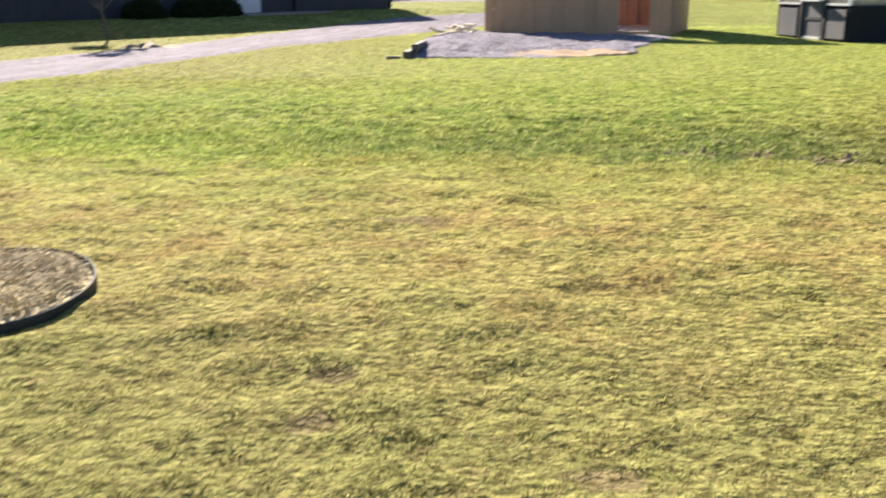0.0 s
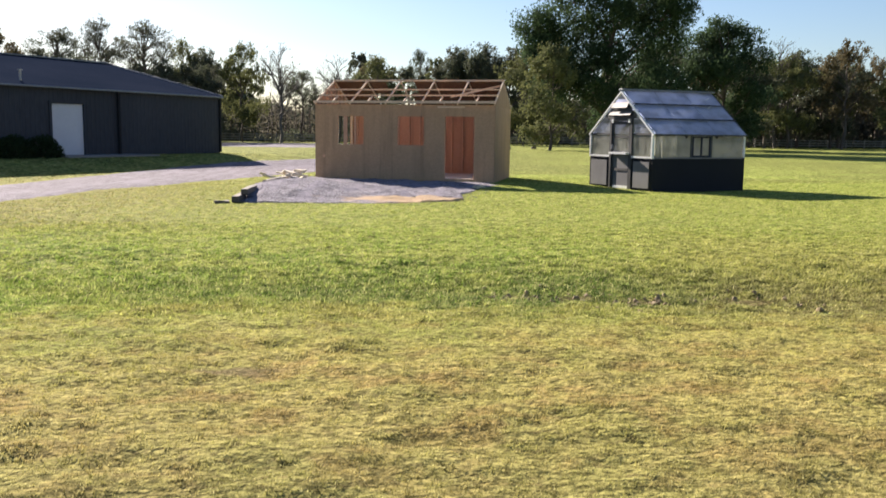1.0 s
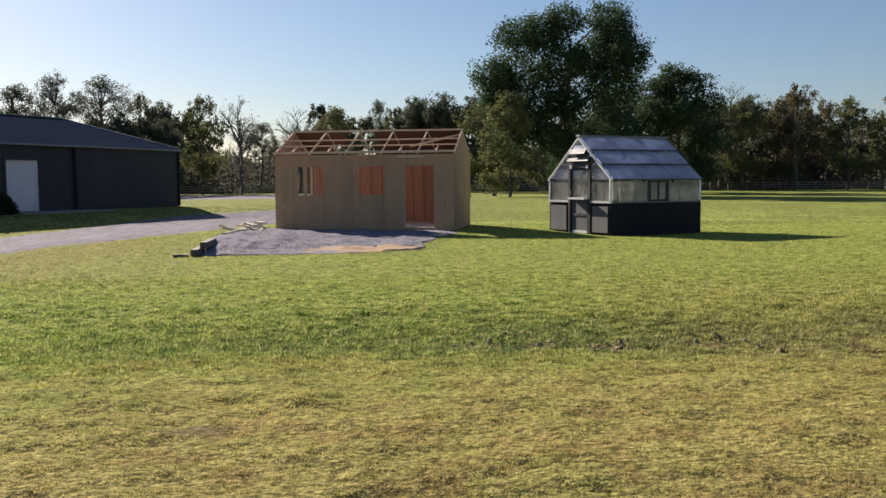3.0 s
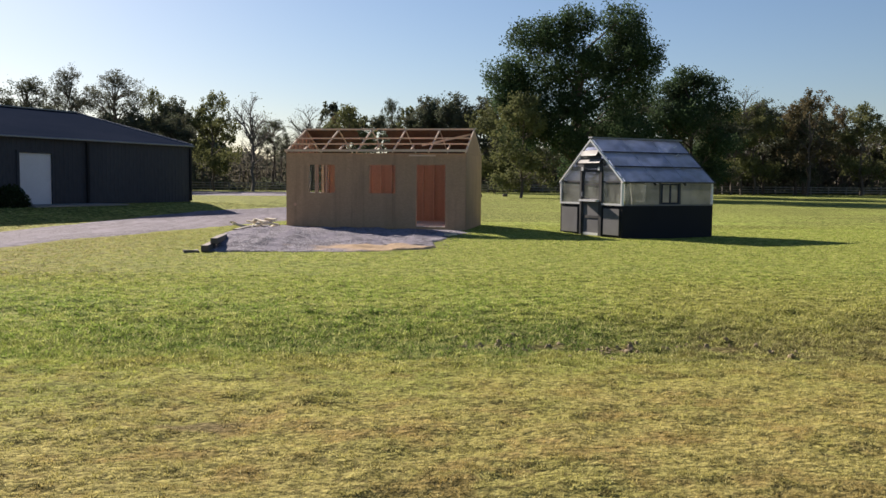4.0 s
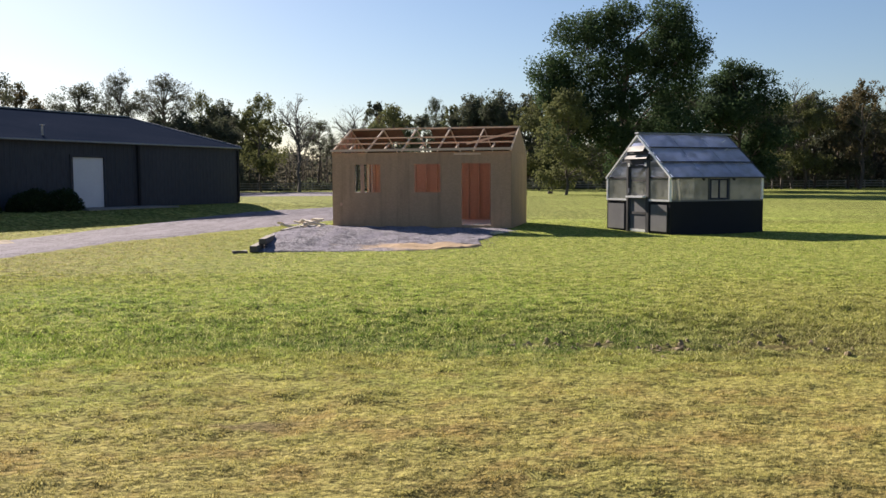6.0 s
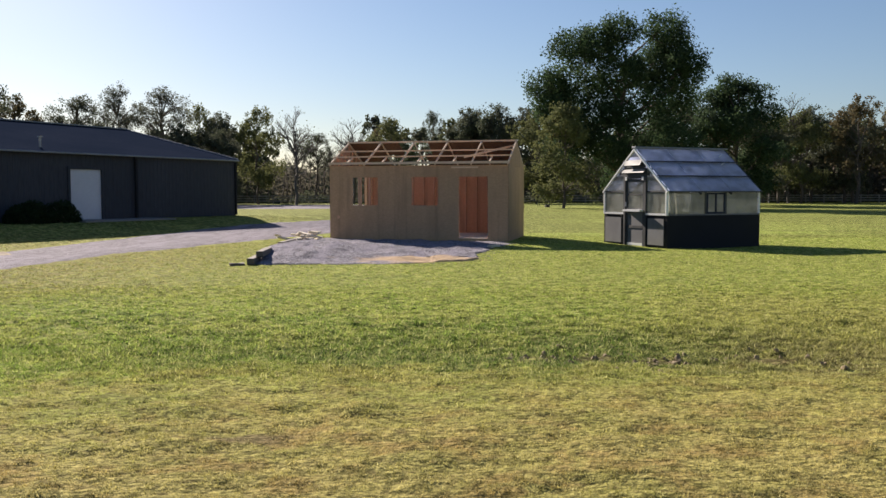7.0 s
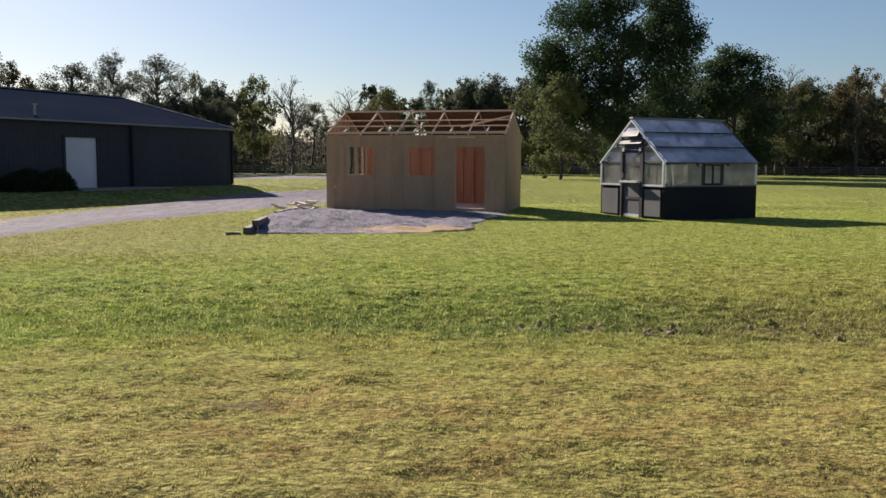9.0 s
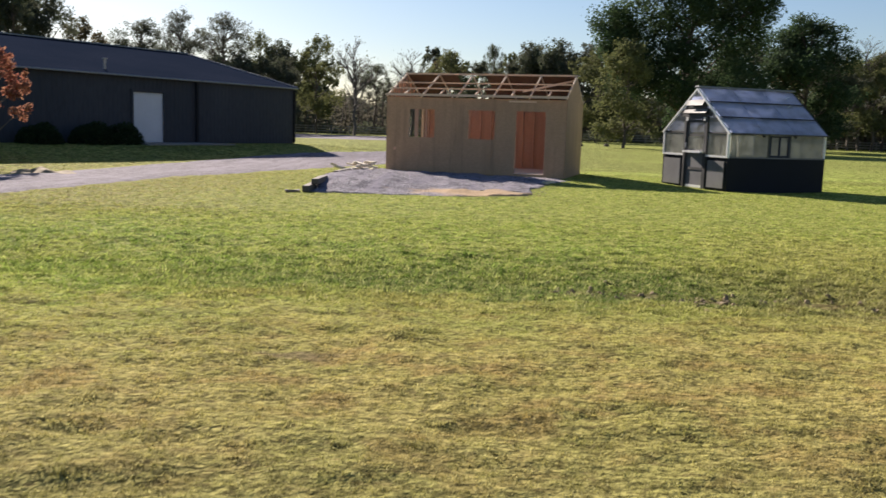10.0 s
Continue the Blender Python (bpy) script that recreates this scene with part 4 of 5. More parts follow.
    # two glinting scratches on the near slope, their glint added as white strips
    for x, u in ((2.78, 0.60), (2.98, 0.80)):
        q = Vector((x, -0.09 + (W / 2 + 0.09) * u, E - 0.06 + (R - E + 0.06) * u + 0.075))
        part("tape", beamed(q, q + Vector((0.17, 0.06, 0.075)), 0.04, 0.012), WHITE, gh, "white strip standing in for a glinting scratch")
    # staging bench inside
    part("bench", boxed(0.5, 2.2, 0.72, 3.3, 3.1, 0.77), SCRAP, gh, "pale wooden staging inside")
    return m


GH_M = build_greenhouse()


# ---- gravel pad, timbers and scraps by the shed ----
def pad_z(x, y):
    """Height of the loose gravel: highest against the timbers, thinning out to the lawn and the shed."""
    mound = 0.25 * math.exp(-((x + 3.6) / 1.7) ** 2 - ((y - 23.6) / 3.6) ** 2)
    rim = min(1.0, max(0.0, (y - 19.8) / 1.4)) * min(1.0, max(0.0, (1.9 - x) / 1.8))
    return ground_z(x, y) + 0.006 + rim * (0.035 + mound) + (0.06 * lump(x, y, 1.3) + 0.035 * lump(x, y, 4.2)) * rim


def pad_in(x, y):
    wob = 0.45 * lump(x, y, 0.7) + 0.15 * lump(x, y, 2.5)
    low = 19.9 + 0.35 * max(0.0, x + 1.4) ** 1.25 + 0.5 * max(0.0, -4.0 - x) ** 1.2
    return -4.36 - 0.055 * (y - 20) + wob * 0.4 < x < 0.75 + 0.17 * (y - 20.8) + wob and low + wob * 0.7 < y < 30.4


def build_pad():
    bm = bmesh.new()
    n, k = 120, 170
    grid = {}
    for i in range(n + 1):
        for j in range(k + 1):
            x, y = -5.2 + 7.8 * i / n, 19.4 + 11.2 * j / k
            if pad_in(x, y) and (y < 30.38 - 0.2126 * (x + 3.89)):
                grid[i, j] = bm.verts.new((x, y, pad_z(x, y)))
    for i in range(n):
        for j in range(k):
            c = [grid.get(p) for p in ((i, j), (i + 1, j), (i + 1, j + 1), (i, j + 1))]
            if all(c):
                bm.faces.new(c)
    rim = [e for e in bm.edges if e.is_boundary]
    for v in {v for e in rim for v in e.verts}:
        v.co.z = ground_z(v.co.x, v.co.y) - 0.012
        v.co.x += 0.03 * lump(v.co.x, v.co.y, 4)
    low = bmesh.ops.extrude_edge_only(bm, edges=rim)["geom"]
    for v in low:
        if isinstance(v, bmesh.types.BMVert):
            v.co.z = -0.08
    ob = part("gravel_pad", bm, PAD_GRAVEL)
    for p in ob.data.polygons:
        p.use_smooth = True
    tagged(ob, "spread of grey crushed gravel in front of the shed", "gravel", kind="stuff")
    # loose stones on it
    rng = np.random.default_rng(11)
    ico = [(0, 0, 1), (0.9, 0, 0.2), (0.1, 0.9, 0.25), (-0.85, 0.2, 0.1), (-0.1, -0.95, 0.15), (0, 0, -0.5)]
    tri = [(0, 1, 2), (0, 2, 3), (0, 3, 4), (0, 4, 1), (5, 2, 1), (5, 3, 2), (5, 4, 3), (5, 1, 4)]
    vs, fs = [], []
    for x, y, s, w in zip(rng.uniform(-4.9, 2.2, 8500), rng.uniform(19.6, 30.3, 8500), rng.uniform(0.006, 0.015, 8500), rng.uniform(0, 6.3, 8500)):
        if (pad_in(x, y) or (pad_in(x - 0.3, y + 0.4) and s < 0.016)) and y < 30.3 - 0.2126 * (x + 3.89):
            b, z = len(vs), pad_z(x, y) if pad_in(x, y) else ground_z(x, y) + 0.012
            c, q = math.cos(w), math.sin(w)
            vs += [(x + s * (a * c - e * q), y + s * (a * q + e * c), z + s * g * 0.7) for a, e, g in ico]
            fs += [(b + i, b + j, b + l) for i, j, l in tri]
    tagged(mesh_from("gravel_stones", vs, fs, PAD_GRAVEL), "loose crushed stones on the gravel pad", "gravel", kind="stuff")


build_pad()


def timber(m, length, w, h, label):
    bm = boxed(0, -w / 2, 0, length, w / 2, h)
    ob = part("timber", bm, TIMBER, None, "", 0.012)
    ob.matrix_world = m
    return tagged(ob, label, "timber", "timbers holding the gravel")


timber(pose(-4.30, 19.8, 0.0, 0, 0, 94), 1.8, 0.16, 0.14, "weathered dark landscape timber lying along the gravel's edge")
timber(pose(-4.20, 20.3, 0.14, 0, 0, 93), 1.5, 0.16, 0.13, "weathered dark landscape timber stacked on another")
timber(pose(-4.44, 22.0, 0.0, 0, 0, 91), 2.4, 0.16, 0.22, "weathered dark landscape timber at the gravel's upper edge")
timber(pose(-4.50, 24.5, 0.0, 0, 0, 88), 2.4, 0.15, 0.25, "weathered dark landscape timber near the shed corner")


def scrap(m, sx, sy, sz, seed, material, name, label, category):
    """A lump or off-cut with uneven faces."""
    rnd = random.Random(seed)
    bm = boxed(-sx, -sy, 0, sx, sy, sz)
    bmesh.ops.subdivide_edges(bm, edges=list(bm.edges), cuts=1)
    for v in bm.verts:
        v.co += Vector([rnd.uniform(-1, 1) for _ in range(3)]) * min(sx, sy, sz) * 0.25
    ob = part(name, bm, material)
    ob.matrix_world = m
    return tagged(ob, label, category, "scraps by the shed")


rnd = random.Random(5)
for i in range(26):
    x, y = -4.3 + rnd.gauss(0, 0.22), 27.2 + rnd.uniform(-0.9, 1.2)
    if i % 4:
        scrap(pose(x, y, 0.14 + 0.009 * i, rnd.uniform(-10, 10), rnd.uniform(-14, 14), rnd.uniform(0, 180)), rnd.uniform(0.12, 0.27), 0.05, 0.045, i, SCRAP, "offcut", "pale sawn timber offcut in a loose pile", "offcut")
    else:
        scrap(pose(x, y, 0.10, 0, 0, rnd.uniform(0, 180)), rnd.uniform(0.08, 0.15), rnd.uniform(0.06, 0.12), rnd.uniform(0.07, 0.14), i, STONE, "stone", "pale grey broken stone on the gravel", "stone")
scrap(pose(1.42, 25.8, 0.03, 0, 0, 58), 0.26, 0.07, 0.06, 40, SCRAP, "board", "pale loose board lying at the gravel's edge", "board")
scrap(pose(-4.58, 19.7, 0.0, 0, 0, 20), 0.16, 0.1, 0.05, 41, TIMBER, "board", "dark broken board in the grass by the timbers", "board")
scrap(pose(0.05, 21.6, 0.05, 0, 0, 8), 0.5, 0.05, 0.012, 42, TIMBER, "board", "dark thin board half buried in the gravel", "board")


# ---- round bed in the near lawn ----
def bed_shape(a):
    """How far the bed's rim departs from a true ring at angle a."""
    a = math.atan2(math.sin(a), math.cos(a))
    return 1 - 0.07 * math.exp(-((a - 0.6) / 0.5) ** 2) + 0.05 * math.exp(-((a + 0.6) / 0.5) ** 2)


def build_bed(cx, cy, r):
    bed = thing("planting_bed", pose(cx, cy, ground_z(cx, cy)), "round straw-covered bed with thin black edging", "garden bed")
    bm = bmesh.new()
    rings = [[bm.verts.new((bed_shape(a) * r * k / 6 * math.cos(a), bed_shape(a) * r * k / 6 * math.sin(a), 0.012 + 0.02 * lump(k + 9 * math.cos(a), 7 * math.sin(a), 0.9) - 0.012 * (k == 6)))
              for a in [2 * math.pi * i / 48 for i in range(48)]] for k in range(1, 7)]
    c = bm.verts.new((0, 0, 0.025))
    for i in range(48):
        bm.faces.new((c, rings[0][i], rings[0][(i + 1) % 48]))
        for p, q in zip(rings, rings[1:]):
            bm.faces.new((p[i], q[i], q[(i + 1) % 48], p[(i + 1) % 48]))
    mulch = part("mulch", bm, MULCH, bed, "dry straw mulch")
    for f in mulch.data.polygons:
        f.use_smooth = True
    # loose straws
    rng = np.random.default_rng(9)
    n = 5000
    a, d = rng.uniform(0, 2 * np.pi, n), r * 0.9 * np.sqrt(rng.uniform(0, 1, n))
    c = np.stack([d * np.cos(a), d * np.sin(a), rng.uniform(0.015, 0.05, n)], 1)
    w, q = rng.uniform(0, 2 * np.pi, n), rng.uniform(0.02, 0.06, n)
    u = np.stack([np.cos(w) * q, np.sin(w) * q, rng.normal(0, 0.012, n)], 1)
    e = np.stack([-np.sin(w) * 0.0025, np.cos(w) * 0.0025, np.full(n, 0.001)], 1)
    v = np.stack([c - u - e, c + u - e, c + u + e, c - u + e], 1).reshape(-1, 3)
    tagged(mesh_from("straw", v, np.arange(4 * n).reshape(n, 4), MULCH, bed), kind="stuff")
    bm = bmesh.new()
    prof = [(r, -0.08), (r, 0.026), (r + 0.006, 0.03), (r + 0.013, 0.026), (r + 0.013, -0.08)]
    ring = [[bm.verts.new(((a * bed_shape(w) + 0.008 * math.sin(5 * w)) * math.cos(w), (a * bed_shape(w) + 0.008 * math.sin(5 * w)) * math.sin(w), z + 0.012 * math.sin(3 * w))) for a, z in prof]
            for w in [2 * math.pi * i / 72 for i in range(72)]]
    for i in range(72):
        for j in range(4):
            bm.faces.new((ring[i][j], ring[(i + 1) % 72][j], ring[(i + 1) % 72][j + 1], ring[i][j + 1]))
    bmesh.ops.recalc_face_normals(bm, faces=bm.faces)
    part("edging", bm, RUBBER, bed, "thin black plastic edging")


def build_dirt(cx, cy, hx, hy, h):
    """A low heap of turned soil at the edge of the drive."""
    bm = bmesh.new()
    grid = {}
    for i in range(31):
        for j in range(15):
            u, v = i / 15 - 1, j / 7 - 1
            x, y = cx + u * hx + v * 0.25, cy + v * hy - u * 0.35
            k = max(0.0, 1 - u * u - v * v * 0.9)
            grid[i, j] = bm.verts.new((x, y, ground_z(x, y) - 0.03 + h * k * (0.75 + 0.9 * lump(x, y, 2.6)) + 0.05 * k * lump(x, y, 7.0)))
    for i in range(30):
        for j in range(14):
            bm.faces.new((grid[i, j], grid[i + 1, j], grid[i + 1, j + 1], grid[i, j + 1]))
    ob = part("soil_heap", bm, SOIL)
    for f in ob.data.polygons:
        f.use_smooth = True
    tagged(ob, "low dark heap of turned soil beside the drive", "soil", kind="stuff")


build_dirt(-12.0, 23.0, 1.15, 0.5, 0.17)

BED = (-3.30, 3.90, 0.70)
build_bed(*BED)

# ---- trees ----
RED = make_tree("ornamental_tree", "small ornamental tree with red and russet autumn leaves", 21, 3.6, 2.1, LEAF_RED, PALE_BARK, 0.12, 3200, 0.33, 12, r0=0.05)
RED.matrix_world = pose(-15.0, 26.0, 0.05)

BIG_LOBES = [(-5.8, -1.8, 17.7, 3.0), (-8.4, 1.5, 14.1, 2.7), (-3.2, 0.2, 18.6, 3.0), (-0.7, -0.8, 19.9, 2.4), (-5.0, 2.2, 14.1, 3.4), (-1.4, -1.8, 15.2, 3.0),
             (-7.2, 1.5, 11.0, 2.4), (-3.4, 0.2, 10.4, 3.1), (4.0, -0.8, 20.1, 2.7), (5.5, 2.2, 18.5, 2.7), (6.2, -1.8, 16.0, 2.5), (3.7, 1.5, 16.8, 2.7),
             (5.8, 0.2, 14.8, 2.8), (3.0, -0.8, 12.6, 2.1), (6.4, 2.2, 12.6, 2.3), (-0.1, -1.8, 10.1, 2.4), (4.7, 1.5, 10.1, 2.7), (-5.8, 0.2, 7.5, 3.0),
             (-2.0, -0.8, 6.9, 3.0), (1.8, 2.2, 7.2, 2.8), (5.5, -1.8, 7.2, 3.0), (0.0, 1.5, 4.0, 2.4), (3.7, 0.2, 4.0, 2.4),
             (-8.2, 0.5, 12.0, 2.2), (-1.0, 1.0, 12.6, 2.4), (0.8, -1.0, 15.6, 1.7), (2.4, 0.6, 14.6, 1.7), (-6.6, -1.0, 9.2, 2.4)]
big = make_tree("broadleaf_tree", "tall broad-crowned dark green tree with gaps in its crown", 31, 22, 19, LEAF_BIG, BARK, 0.29, 84000, lobes=BIG_LOBES, r0=0.5)
big.matrix_world = pose(19.6, 98, 0) @ Matrix.Diagonal((1, 1, 0.95, 1))

side = make_tree("broadleaf_tree", "dense dark green tree standing close to a taller one", 37, 16, 12, LEAF_BIG, BARK, 0.3, 30000, clear=0.16, clumps=26, r0=0.3)
side.matrix_world = pose(35.2, 108, 0)
tagged(side, group="tree line")


def row(name, label, rows, group, **k):
    """Trees of one kind: one build, then copies turned and scaled to their places (x, y, height, width)."""
    h, wd = k["height"], k["width"]
    first = make_tree(name, label, **k)
    tagged(first, group=group)
    for i, (x, y, hh, ww) in enumerate(rows):
        s = Matrix.Diagonal((ww / wd, ww / wd, hh / h * 1.1, 1))
        t = pose(x, y, 0, 0, 0, 137 * i + 20) @ s
        if i == 0:
            first.matrix_basis = t
        else:
            ob = copy_thing(first, Matrix())
            ob.matrix_basis = t


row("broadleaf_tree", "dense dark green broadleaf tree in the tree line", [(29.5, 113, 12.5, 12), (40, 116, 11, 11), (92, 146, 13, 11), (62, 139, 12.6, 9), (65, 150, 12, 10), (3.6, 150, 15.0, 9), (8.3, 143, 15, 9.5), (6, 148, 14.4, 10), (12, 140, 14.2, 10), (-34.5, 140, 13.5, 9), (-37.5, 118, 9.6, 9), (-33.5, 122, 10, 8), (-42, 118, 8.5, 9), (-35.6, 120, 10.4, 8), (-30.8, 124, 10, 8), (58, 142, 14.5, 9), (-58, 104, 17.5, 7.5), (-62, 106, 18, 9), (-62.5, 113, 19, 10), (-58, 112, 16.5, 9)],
    "tree line", seed=41, height=16, width=10, material=LEAF_DARK_HAZED, bark=BARK, leaf=0.35, count=8600, clear=0.2, clumps=20)
row("broadleaf_tree", "yellow-green broadleaf tree in the tree line", [(-28, 135, 13.6, 8), (-38.5, 142, 14.6, 7), (13.5, 130, 13, 9), (72, 138, 13.5, 10), (48, 144, 11.5, 10), (54, 150, 12, 9), (98, 150, 13, 10), (-8, 132, 11.8, 9), (30, 128, 11, 9), (82, 140, 15, 10), (24, 124, 9.5, 8), (54, 136, 13, 9.5), (49.5, 133, 12.2, 9)],
    "tree line", seed=43, height=13, width=9, material=LEAF_OLIVE, bark=BARK, leaf=0.31, count=8000, clear=0.24, clumps=17)
row("broadleaf_tree", "low yellow-green tree with a crown down to the grass", [(12.3, 93, 9.8, 8.5)], "tree line", seed=45, height=10, width=8.5, material=LEAF_OLIVE, bark=BARK, leaf=0.28, count=9000, clear=0.12, clumps=24)
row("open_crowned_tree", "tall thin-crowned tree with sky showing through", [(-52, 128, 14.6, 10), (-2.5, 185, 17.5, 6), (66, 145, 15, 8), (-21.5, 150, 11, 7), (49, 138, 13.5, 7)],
    "tree line", seed=47, height=17, width=9, material=LEAF_DARK_HAZED, bark=BARK, leaf=0.23, count=9000, clear=0.52, clumps=30)
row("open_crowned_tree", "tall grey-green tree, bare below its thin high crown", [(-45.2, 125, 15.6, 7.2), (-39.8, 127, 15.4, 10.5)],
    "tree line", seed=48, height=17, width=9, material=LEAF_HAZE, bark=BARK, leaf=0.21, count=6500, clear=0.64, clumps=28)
row("autumn_tree", "russet and olive autumn tree in the tree line", [(-58, 122, 13.9, 9), (61, 133, 14.5, 10), (-9, 140, 12, 8), (75, 150, 14, 9), (45, 150, 12, 8)],
    "tree line", seed=53, height=15, width=9, material=LEAF_RUST, bark=BARK, leaf=0.36, count=4200, clear=0.3, clumps=16)
row("bare_tree", "nearly leafless grey tree with fine twigs", [(-21.5, 130, 14.2, 9), (-17, 148, 11, 9), (-14.5, 142, 13.6, 9), (53, 138, 17, 8), (57, 150, 15, 8), (70, 152, 16, 8), (-24, 146, 12, 8), (-11, 150, 13.5, 8)],
    "tree line", seed=59, height=14, width=8, material=LEAF_OLIVE, bark=PALE_BARK, leaf=0.2, count=420, bare=True)

# second rank, lower, with slim trunks and light between them
rnd = random.Random(77)
slim = [(x + rnd.uniform(-1, 1), 158 + rnd.uniform(-8, 10), rnd.uniform(9.5, 14.0), rnd.uniform(6.5, 9)) for x in range(-72, 108, 4) if x % 2 or not -31 < x < -14]
row("slim_tree", "slim tree with a raised olive crown in the tree line", slim[::2], "tree line", seed=61, height=11, width=7, material=LEAF_OLIVE, bark=BARK, leaf=0.44, count=2300, clear=0.38, clumps=12)
row("slim_tree", "slim tree with a raised dark crown in the tree line", slim[1::2], "tree line", seed=67, height=11, width=7, material=LEAF_DARK_HAZED, bark=BARK, leaf=0.44, count=2300, clear=0.34, clumps=12)


def far_woods():
    """Low distant woods behind the fields."""
    rng = np.random.default_rng(5)
    x = np.concatenate([rng.uniform(-260, 330, 26000), rng.uniform(-190, 10, 22000)])
    top = np.where(x < -10, 12.5, 11.0) + 2.5 * np.sin(x * 0.05) + 2.0 * np.sin(x * 0.17 + 1) + 1.3 * np.sin(x * 0.43)
    z = np.abs(rng.uniform(0, 1, len(x))) ** 0.8 * np.maximum(top, 1.5)
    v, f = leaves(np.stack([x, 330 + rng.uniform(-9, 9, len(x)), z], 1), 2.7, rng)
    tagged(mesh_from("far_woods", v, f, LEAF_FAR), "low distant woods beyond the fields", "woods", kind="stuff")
    x = rng.uniform(-80, 110, 16000)
    z = rng.uniform(0, 1, len(x)) ** 1.5 * (2.0 + 1.1 * np.sin(x * 0.31) + 0.9 * np.sin(x * 0.83 + 2))
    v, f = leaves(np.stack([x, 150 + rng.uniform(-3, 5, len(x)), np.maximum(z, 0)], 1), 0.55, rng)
    tagged(mesh_from("undergrowth", v, f, LEAF_DARK_HAZED), "low undergrowth at the foot of the tree line", "undergrowth", kind="stuff")


far_woods()


def thicket():
    """Twiggy dark undergrowth and saplings that close the tree line, thick on one side and open on the other."""
    rng = np.random.default_rng(15)
    x = np.concatenate([rng.uniform(8, 125, 46000), rng.uniform(-90, 8, 13000)])
    top = 9.0 + 1.8 * np.sin(x * 0.23) + 1.5 * np.sin(x * 0.61 + 1) + 1.0 * np.sin(x * 1.7)
    z = rng.uniform(0, 1, len(x)) ** 1.1 * np.where(x > 8, top, top * 0.72)
    v, f = leaves(np.stack([x, 166 + rng.uniform(-6, 8, len(x)), z], 1), 0.75, rng)
    tagged(mesh_from("thicket", v, f, THICKET), "dark twiggy thicket filling the tree line", "thicket", kind="stuff")
    limbs, rnd = Limbs(4), random.Random(16)
    for _ in range(260):
        a, b, h = rnd.uniform(-60, 118), rnd.uniform(147, 160), rnd.uniform(5, 9)
        limbs.limb((a, b, -0.1), (a + rnd.uniform(-0.8, 0.8), b, h), rnd.uniform(0.07, 0.14), 0.03, rnd, 0.05, 4)
    tagged(mesh_from("saplings", [tuple(v) for v in limbs.v], limbs.f, BARK, None, True), "thin dark sapling trunks in the tree line", "saplings", kind="stuff")


thicket()


def build_fence(x0, x1, y, step):
    fence = thing("rail_fence", pose(x0, y, 0), "pale weathered three-rail fence before the tree line", "fence")
    n = int((x1 - x0) / step)
    post = part("post", boxed(-0.08, -0.08, -0.2, 0.08, 0.08, 1.35), RAIL, fence)
    for i in range(1, n + 1):
        p = new("post", post.data)
        p.parent, p.location = fence, (i * step, 0, 0)
    rail = part("rail", boxed(0.0, -0.11, -0.08, step - 0.02, -0.081, 0.08), RAIL, fence)
    rail.location = (0, 0, 0.4)
    for i in range(n):
        for z in (0.4, 0.8, 1.2):
            if i or z > 0.5:
                p = new("rail", rail.data)
                p.parent, p.location = fence, (i * step, 0, z)


build_fence(-34, 96, 146.5, 3.0)


# ---- grass ----
def on_lawn(x, y):
    if pad_in(x, y) or math.hypot(x - BED[0], y - BED[1]) < BED[2] + 0.04:
        return False
    a = SHED_M.inverted() @ Vector((x, y, 0))
    if -0.05 < a.x < 6.15 and -0.05 < a.y < 4.15:
        return False
    a = GH_M.inverted() @ Vector((x, y, 0))
    if -0.04 < a.x < 3.55 and -0.04 < a.y < 3.4:
        return False
    edge = -9.2 + (y - 18.5) * 0.16 + max(0, y - 23) * 0.15 if y > 18.5 else -9.2 - (18.5 - y) * 0.163
    if any(math.hypot((x - bx) / rx, (y - by) / ry) < 0.75 + 0.5 * lump(x, y, 4.0) for bx, by, rx, ry in BARE):
        return False
    return x > edge + 0.1 + 0.55 * lump(x, y, 1.1)


def on_verge(x, y):
    """The strip of grass between the drive and the barn."""
    edge = np.interp(y, (17, 24.4, 30.2, 35.6, 39.7, 46), (-14, -12.08, -11.53, -10.19, -9.12, -5.91))
    wall = (x + 10.53) * 0.88 - (y - 45.8) * 0.476
    return x < edge - 0.1 and wall > (2.0 if y > 33 and y < 40 else 0.25)


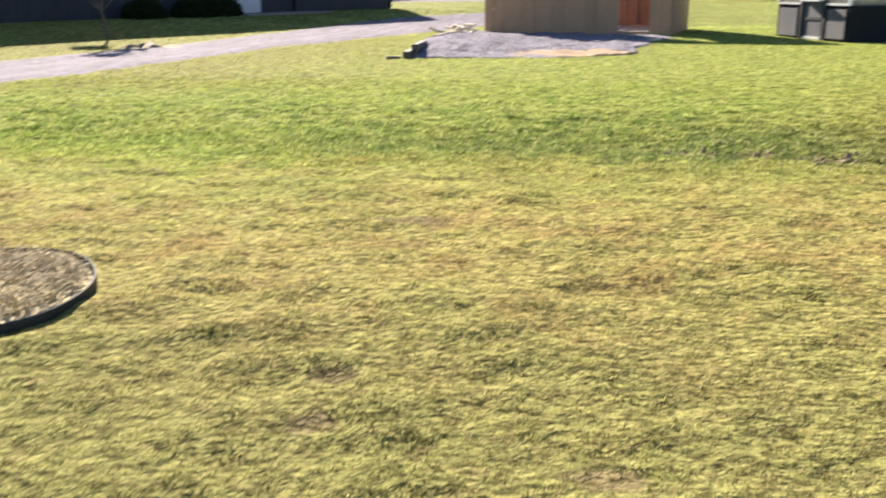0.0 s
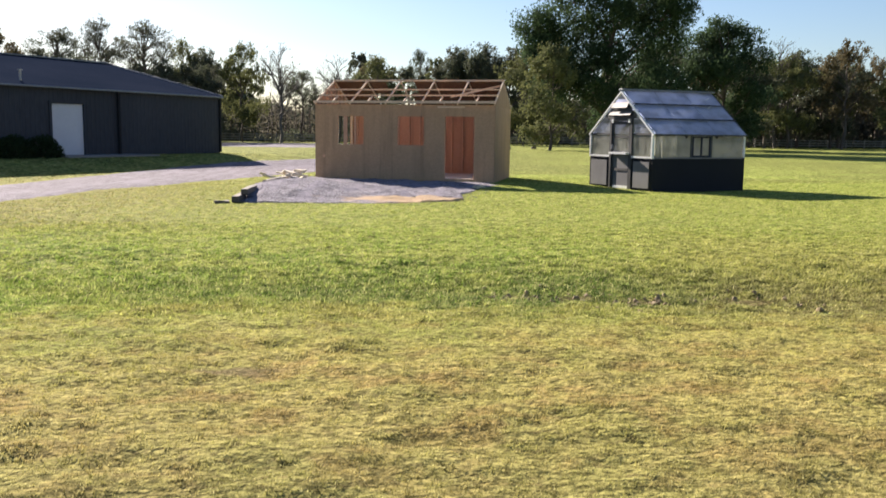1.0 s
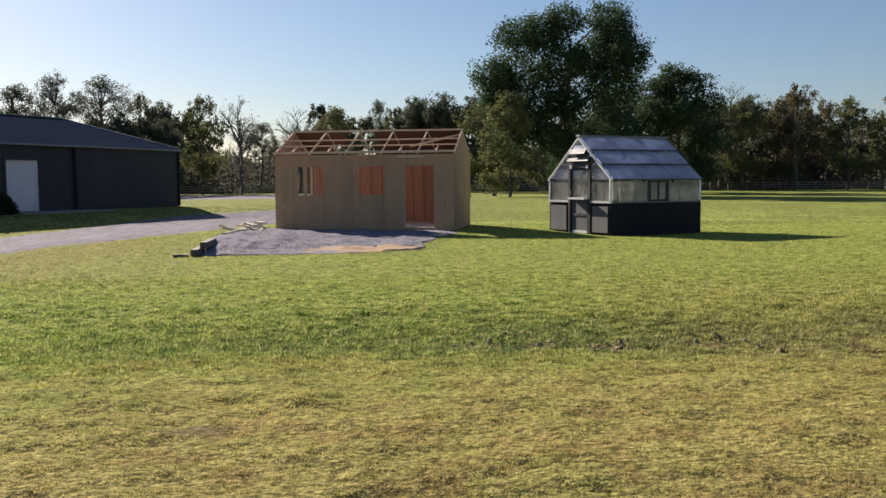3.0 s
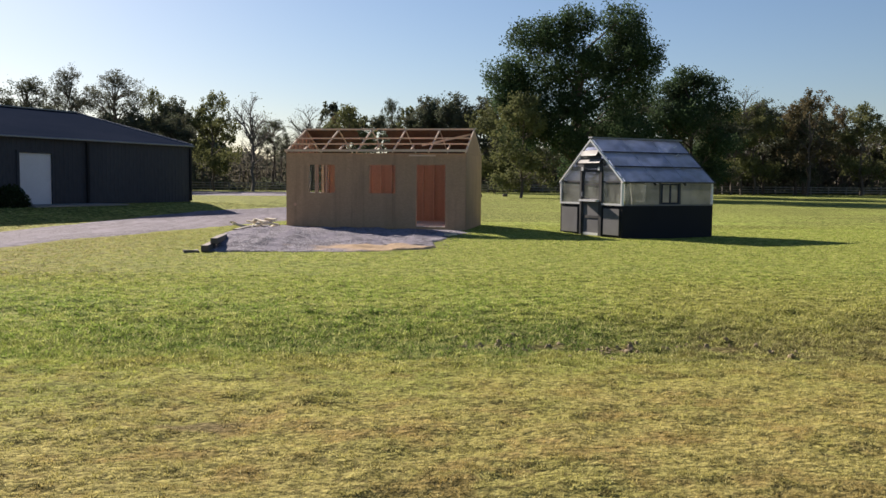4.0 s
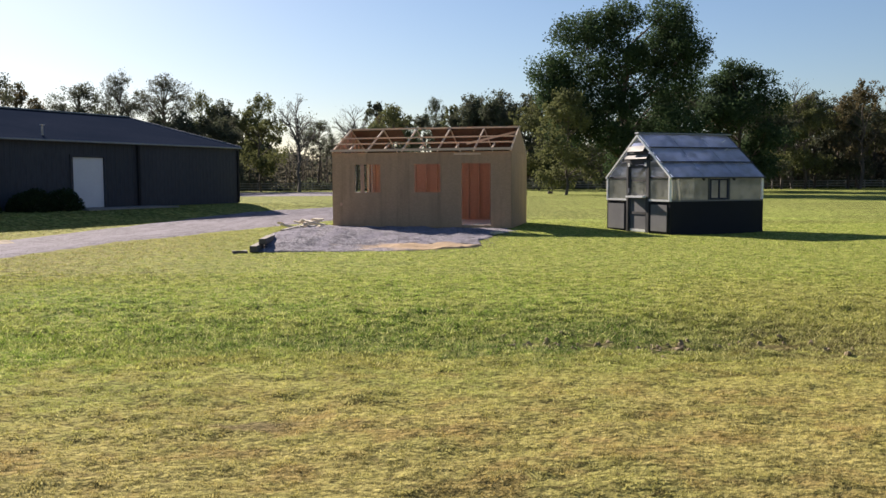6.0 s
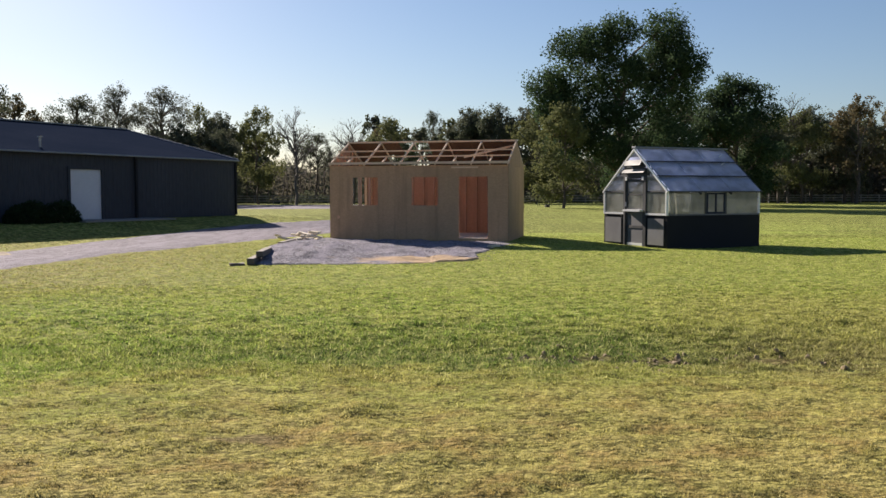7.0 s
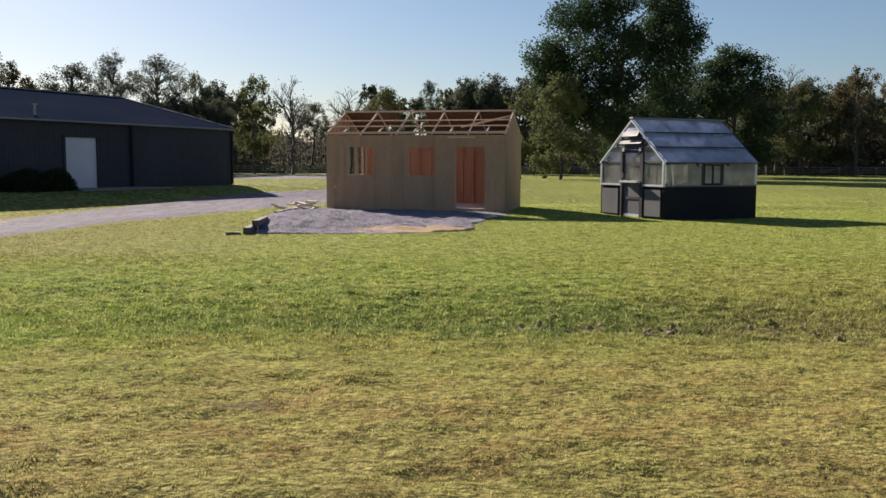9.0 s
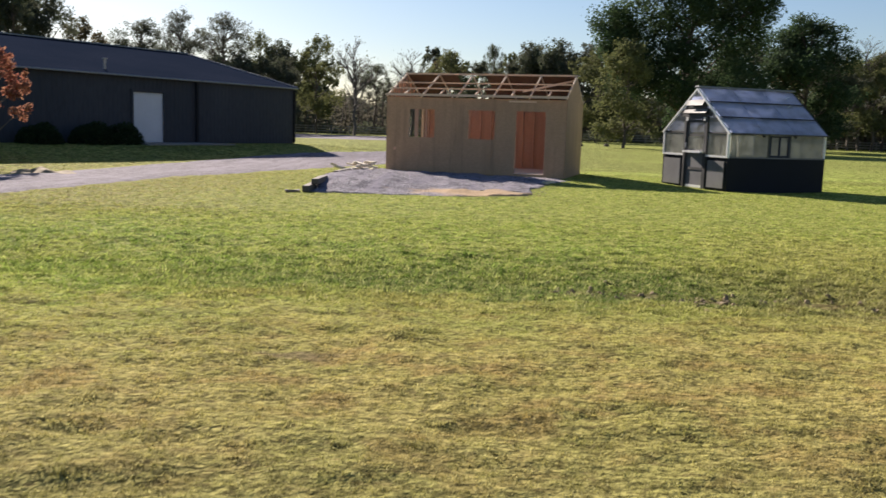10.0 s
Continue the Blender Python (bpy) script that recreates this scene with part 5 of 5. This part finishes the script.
def grow(name, label, y0, y1, tufts, per, height, width, seed, x0=-99, x1=99, where=on_lawn, lie=(0.75, 1.5)):
    """Leaning blades in tufts, thicker and longer in the swale."""
    rng = np.random.default_rng(seed)
    y = np.sqrt(rng.uniform(y0 ** 2, y1 ** 2, tufts))
    x = rng.uniform(-0.80, 0.62, tufts) * (y + 0.8)
    keep = np.array([x0 < a < x1 and where(a, b) for a, b in zip(x, y)])
    x, y = x[keep], y[keep]
    clump = np.array([0.5 + 0.5 * lump(a, b, 1.4) + 0.5 * lump(a, b, 5.0) for a, b in zip(x, y)])
    fade = np.clip(np.minimum(y - y0 + 0.3, y1 - y) / 1.6, 0.0, 1.0)
    keep = rng.uniform(0, 1, len(x)) < np.clip(0.85 + 0.3 * clump, 0.6, 1) * fade
    x, y, clump = x[keep], y[keep], clump[keep]
    g = np.array([ground_z(a, b) for a, b in zip(x, y)])
    bend = y - 0.08 * x + np.array([1.3 * lump(a, b, 0.45) + 0.7 * lump(a, b, 1.9) for a, b in zip(x, y)])
    lush = np.exp(-((bend - 9.6) / 2.0) ** 2) * np.clip((bend - 7.5) / 1.2, 0, 1)
    knot = np.clip([0.4 + 1.1 * lump(a * 0.6, b, 19.0) for a, b in zip(x, y)], 0.0, 1.0)
    n = len(x) * per
    X, Y, G = (np.repeat(v, per) for v in (x, y, g))
    H = np.repeat(height * (0.4 + 0.22 * np.clip(clump, 0, 1.2) + 0.5 * lush + 0.6 * knot), per) * rng.uniform(0.5, 1.3, n)
    X, Y = X + rng.normal(0, 0.025, n), Y + rng.normal(0, 0.025, n)
    a, lean = rng.uniform(0, 2 * np.pi, n), rng.uniform(*lie, n)
    dx, dy = np.cos(a), np.sin(a)
    base = np.stack([X, Y, G - 0.01], 1)
    side = np.stack([-dy, dx, np.zeros(n)], 1) * (width * rng.uniform(0.6, 1.3, n))[:, None]
    tip = base + np.stack([dx * np.sin(lean) * H, dy * np.sin(lean) * H, np.cos(lean) * H + 0.012], 1)
    v = np.stack([base - side, base + side, tip], 1).reshape(-1, 3)
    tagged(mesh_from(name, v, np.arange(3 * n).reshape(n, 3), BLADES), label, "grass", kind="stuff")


grow("grass_near", "dry mown straw-coloured grass blades", 1.2, 9.6, 80000, 8, 0.024, 0.0038, 1, lie=(0.8, 1.5))
grow("grass_swale", "longer green grass blades in the shallow swale", 7.2, 15.6, 66000, 7, 0.040, 0.0070, 2)
grow("grass_far", "short mixed green lawn blades", 13.4, 34.0, 90000, 5, 0.04, 0.011, 3)

grow("grass_field", "coarse grass out in the far field", 31.0, 95.0, 42000, 2, 0.035, 0.03, 6)
grow("grass_verge", "short grass on the verge between drive and barn", 18.0, 46.0, 90000, 3, 0.05, 0.016, 5, -24, -5, on_verge)
grow("weeds", "taller coarse grass and weeds along the swale's edge", 7.6, 11.8, 7500, 9, 0.075, 0.006, 4, -7.5, 6.5)


# ---- soil turned up along the swale ----
def build_clods():
    rnd = random.Random(91)
    bm = bmesh.new()
    for bx, by, rx, ry in BARE[4:]:
        for _ in range(26):
            x, y, s = bx + rnd.gauss(0, rx * 1.1), by + rnd.gauss(0, ry * 1.3), rnd.uniform(0.012, 0.036)
            lumps = bmesh.ops.create_icosphere(bm, subdivisions=1, radius=s, matrix=pose(x, y, ground_z(x, y) + s * 0.2, 0, 0, rnd.uniform(0, 360)))
            for v in lumps["verts"]:
                v.co += Vector([rnd.uniform(-1, 1) * s * 0.35 for _ in range(3)])
    tagged(part("soil_clods", bm, SOIL), "brown clods of dry turned soil in the grass", "soil", kind="stuff")


build_clods()

# ---- low stumps out in the field ----
for x, y, w, h in ((8.2, 96, 0.32, 0.34), (11.6, 101, 0.26, 0.28)):
    bm = bmesh.new()
    bmesh.ops.create_cone(bm, cap_ends=True, segments=12, radius1=w * 1.3, radius2=w, depth=h + 0.2, matrix=Matrix.Translation((0, 0, h / 2 - 0.1)))
    for v in bm.verts:
        v.co.x *= 1 + 0.12 * math.sin(5 * v.co.y / w)
    ob = part("stump", bm, BARK, None, "", 0.02)
    ob.matrix_world = pose(x, y, 0)
    tagged(ob, "low dark cut stump standing in the far grass", "stump", "stumps in the field")
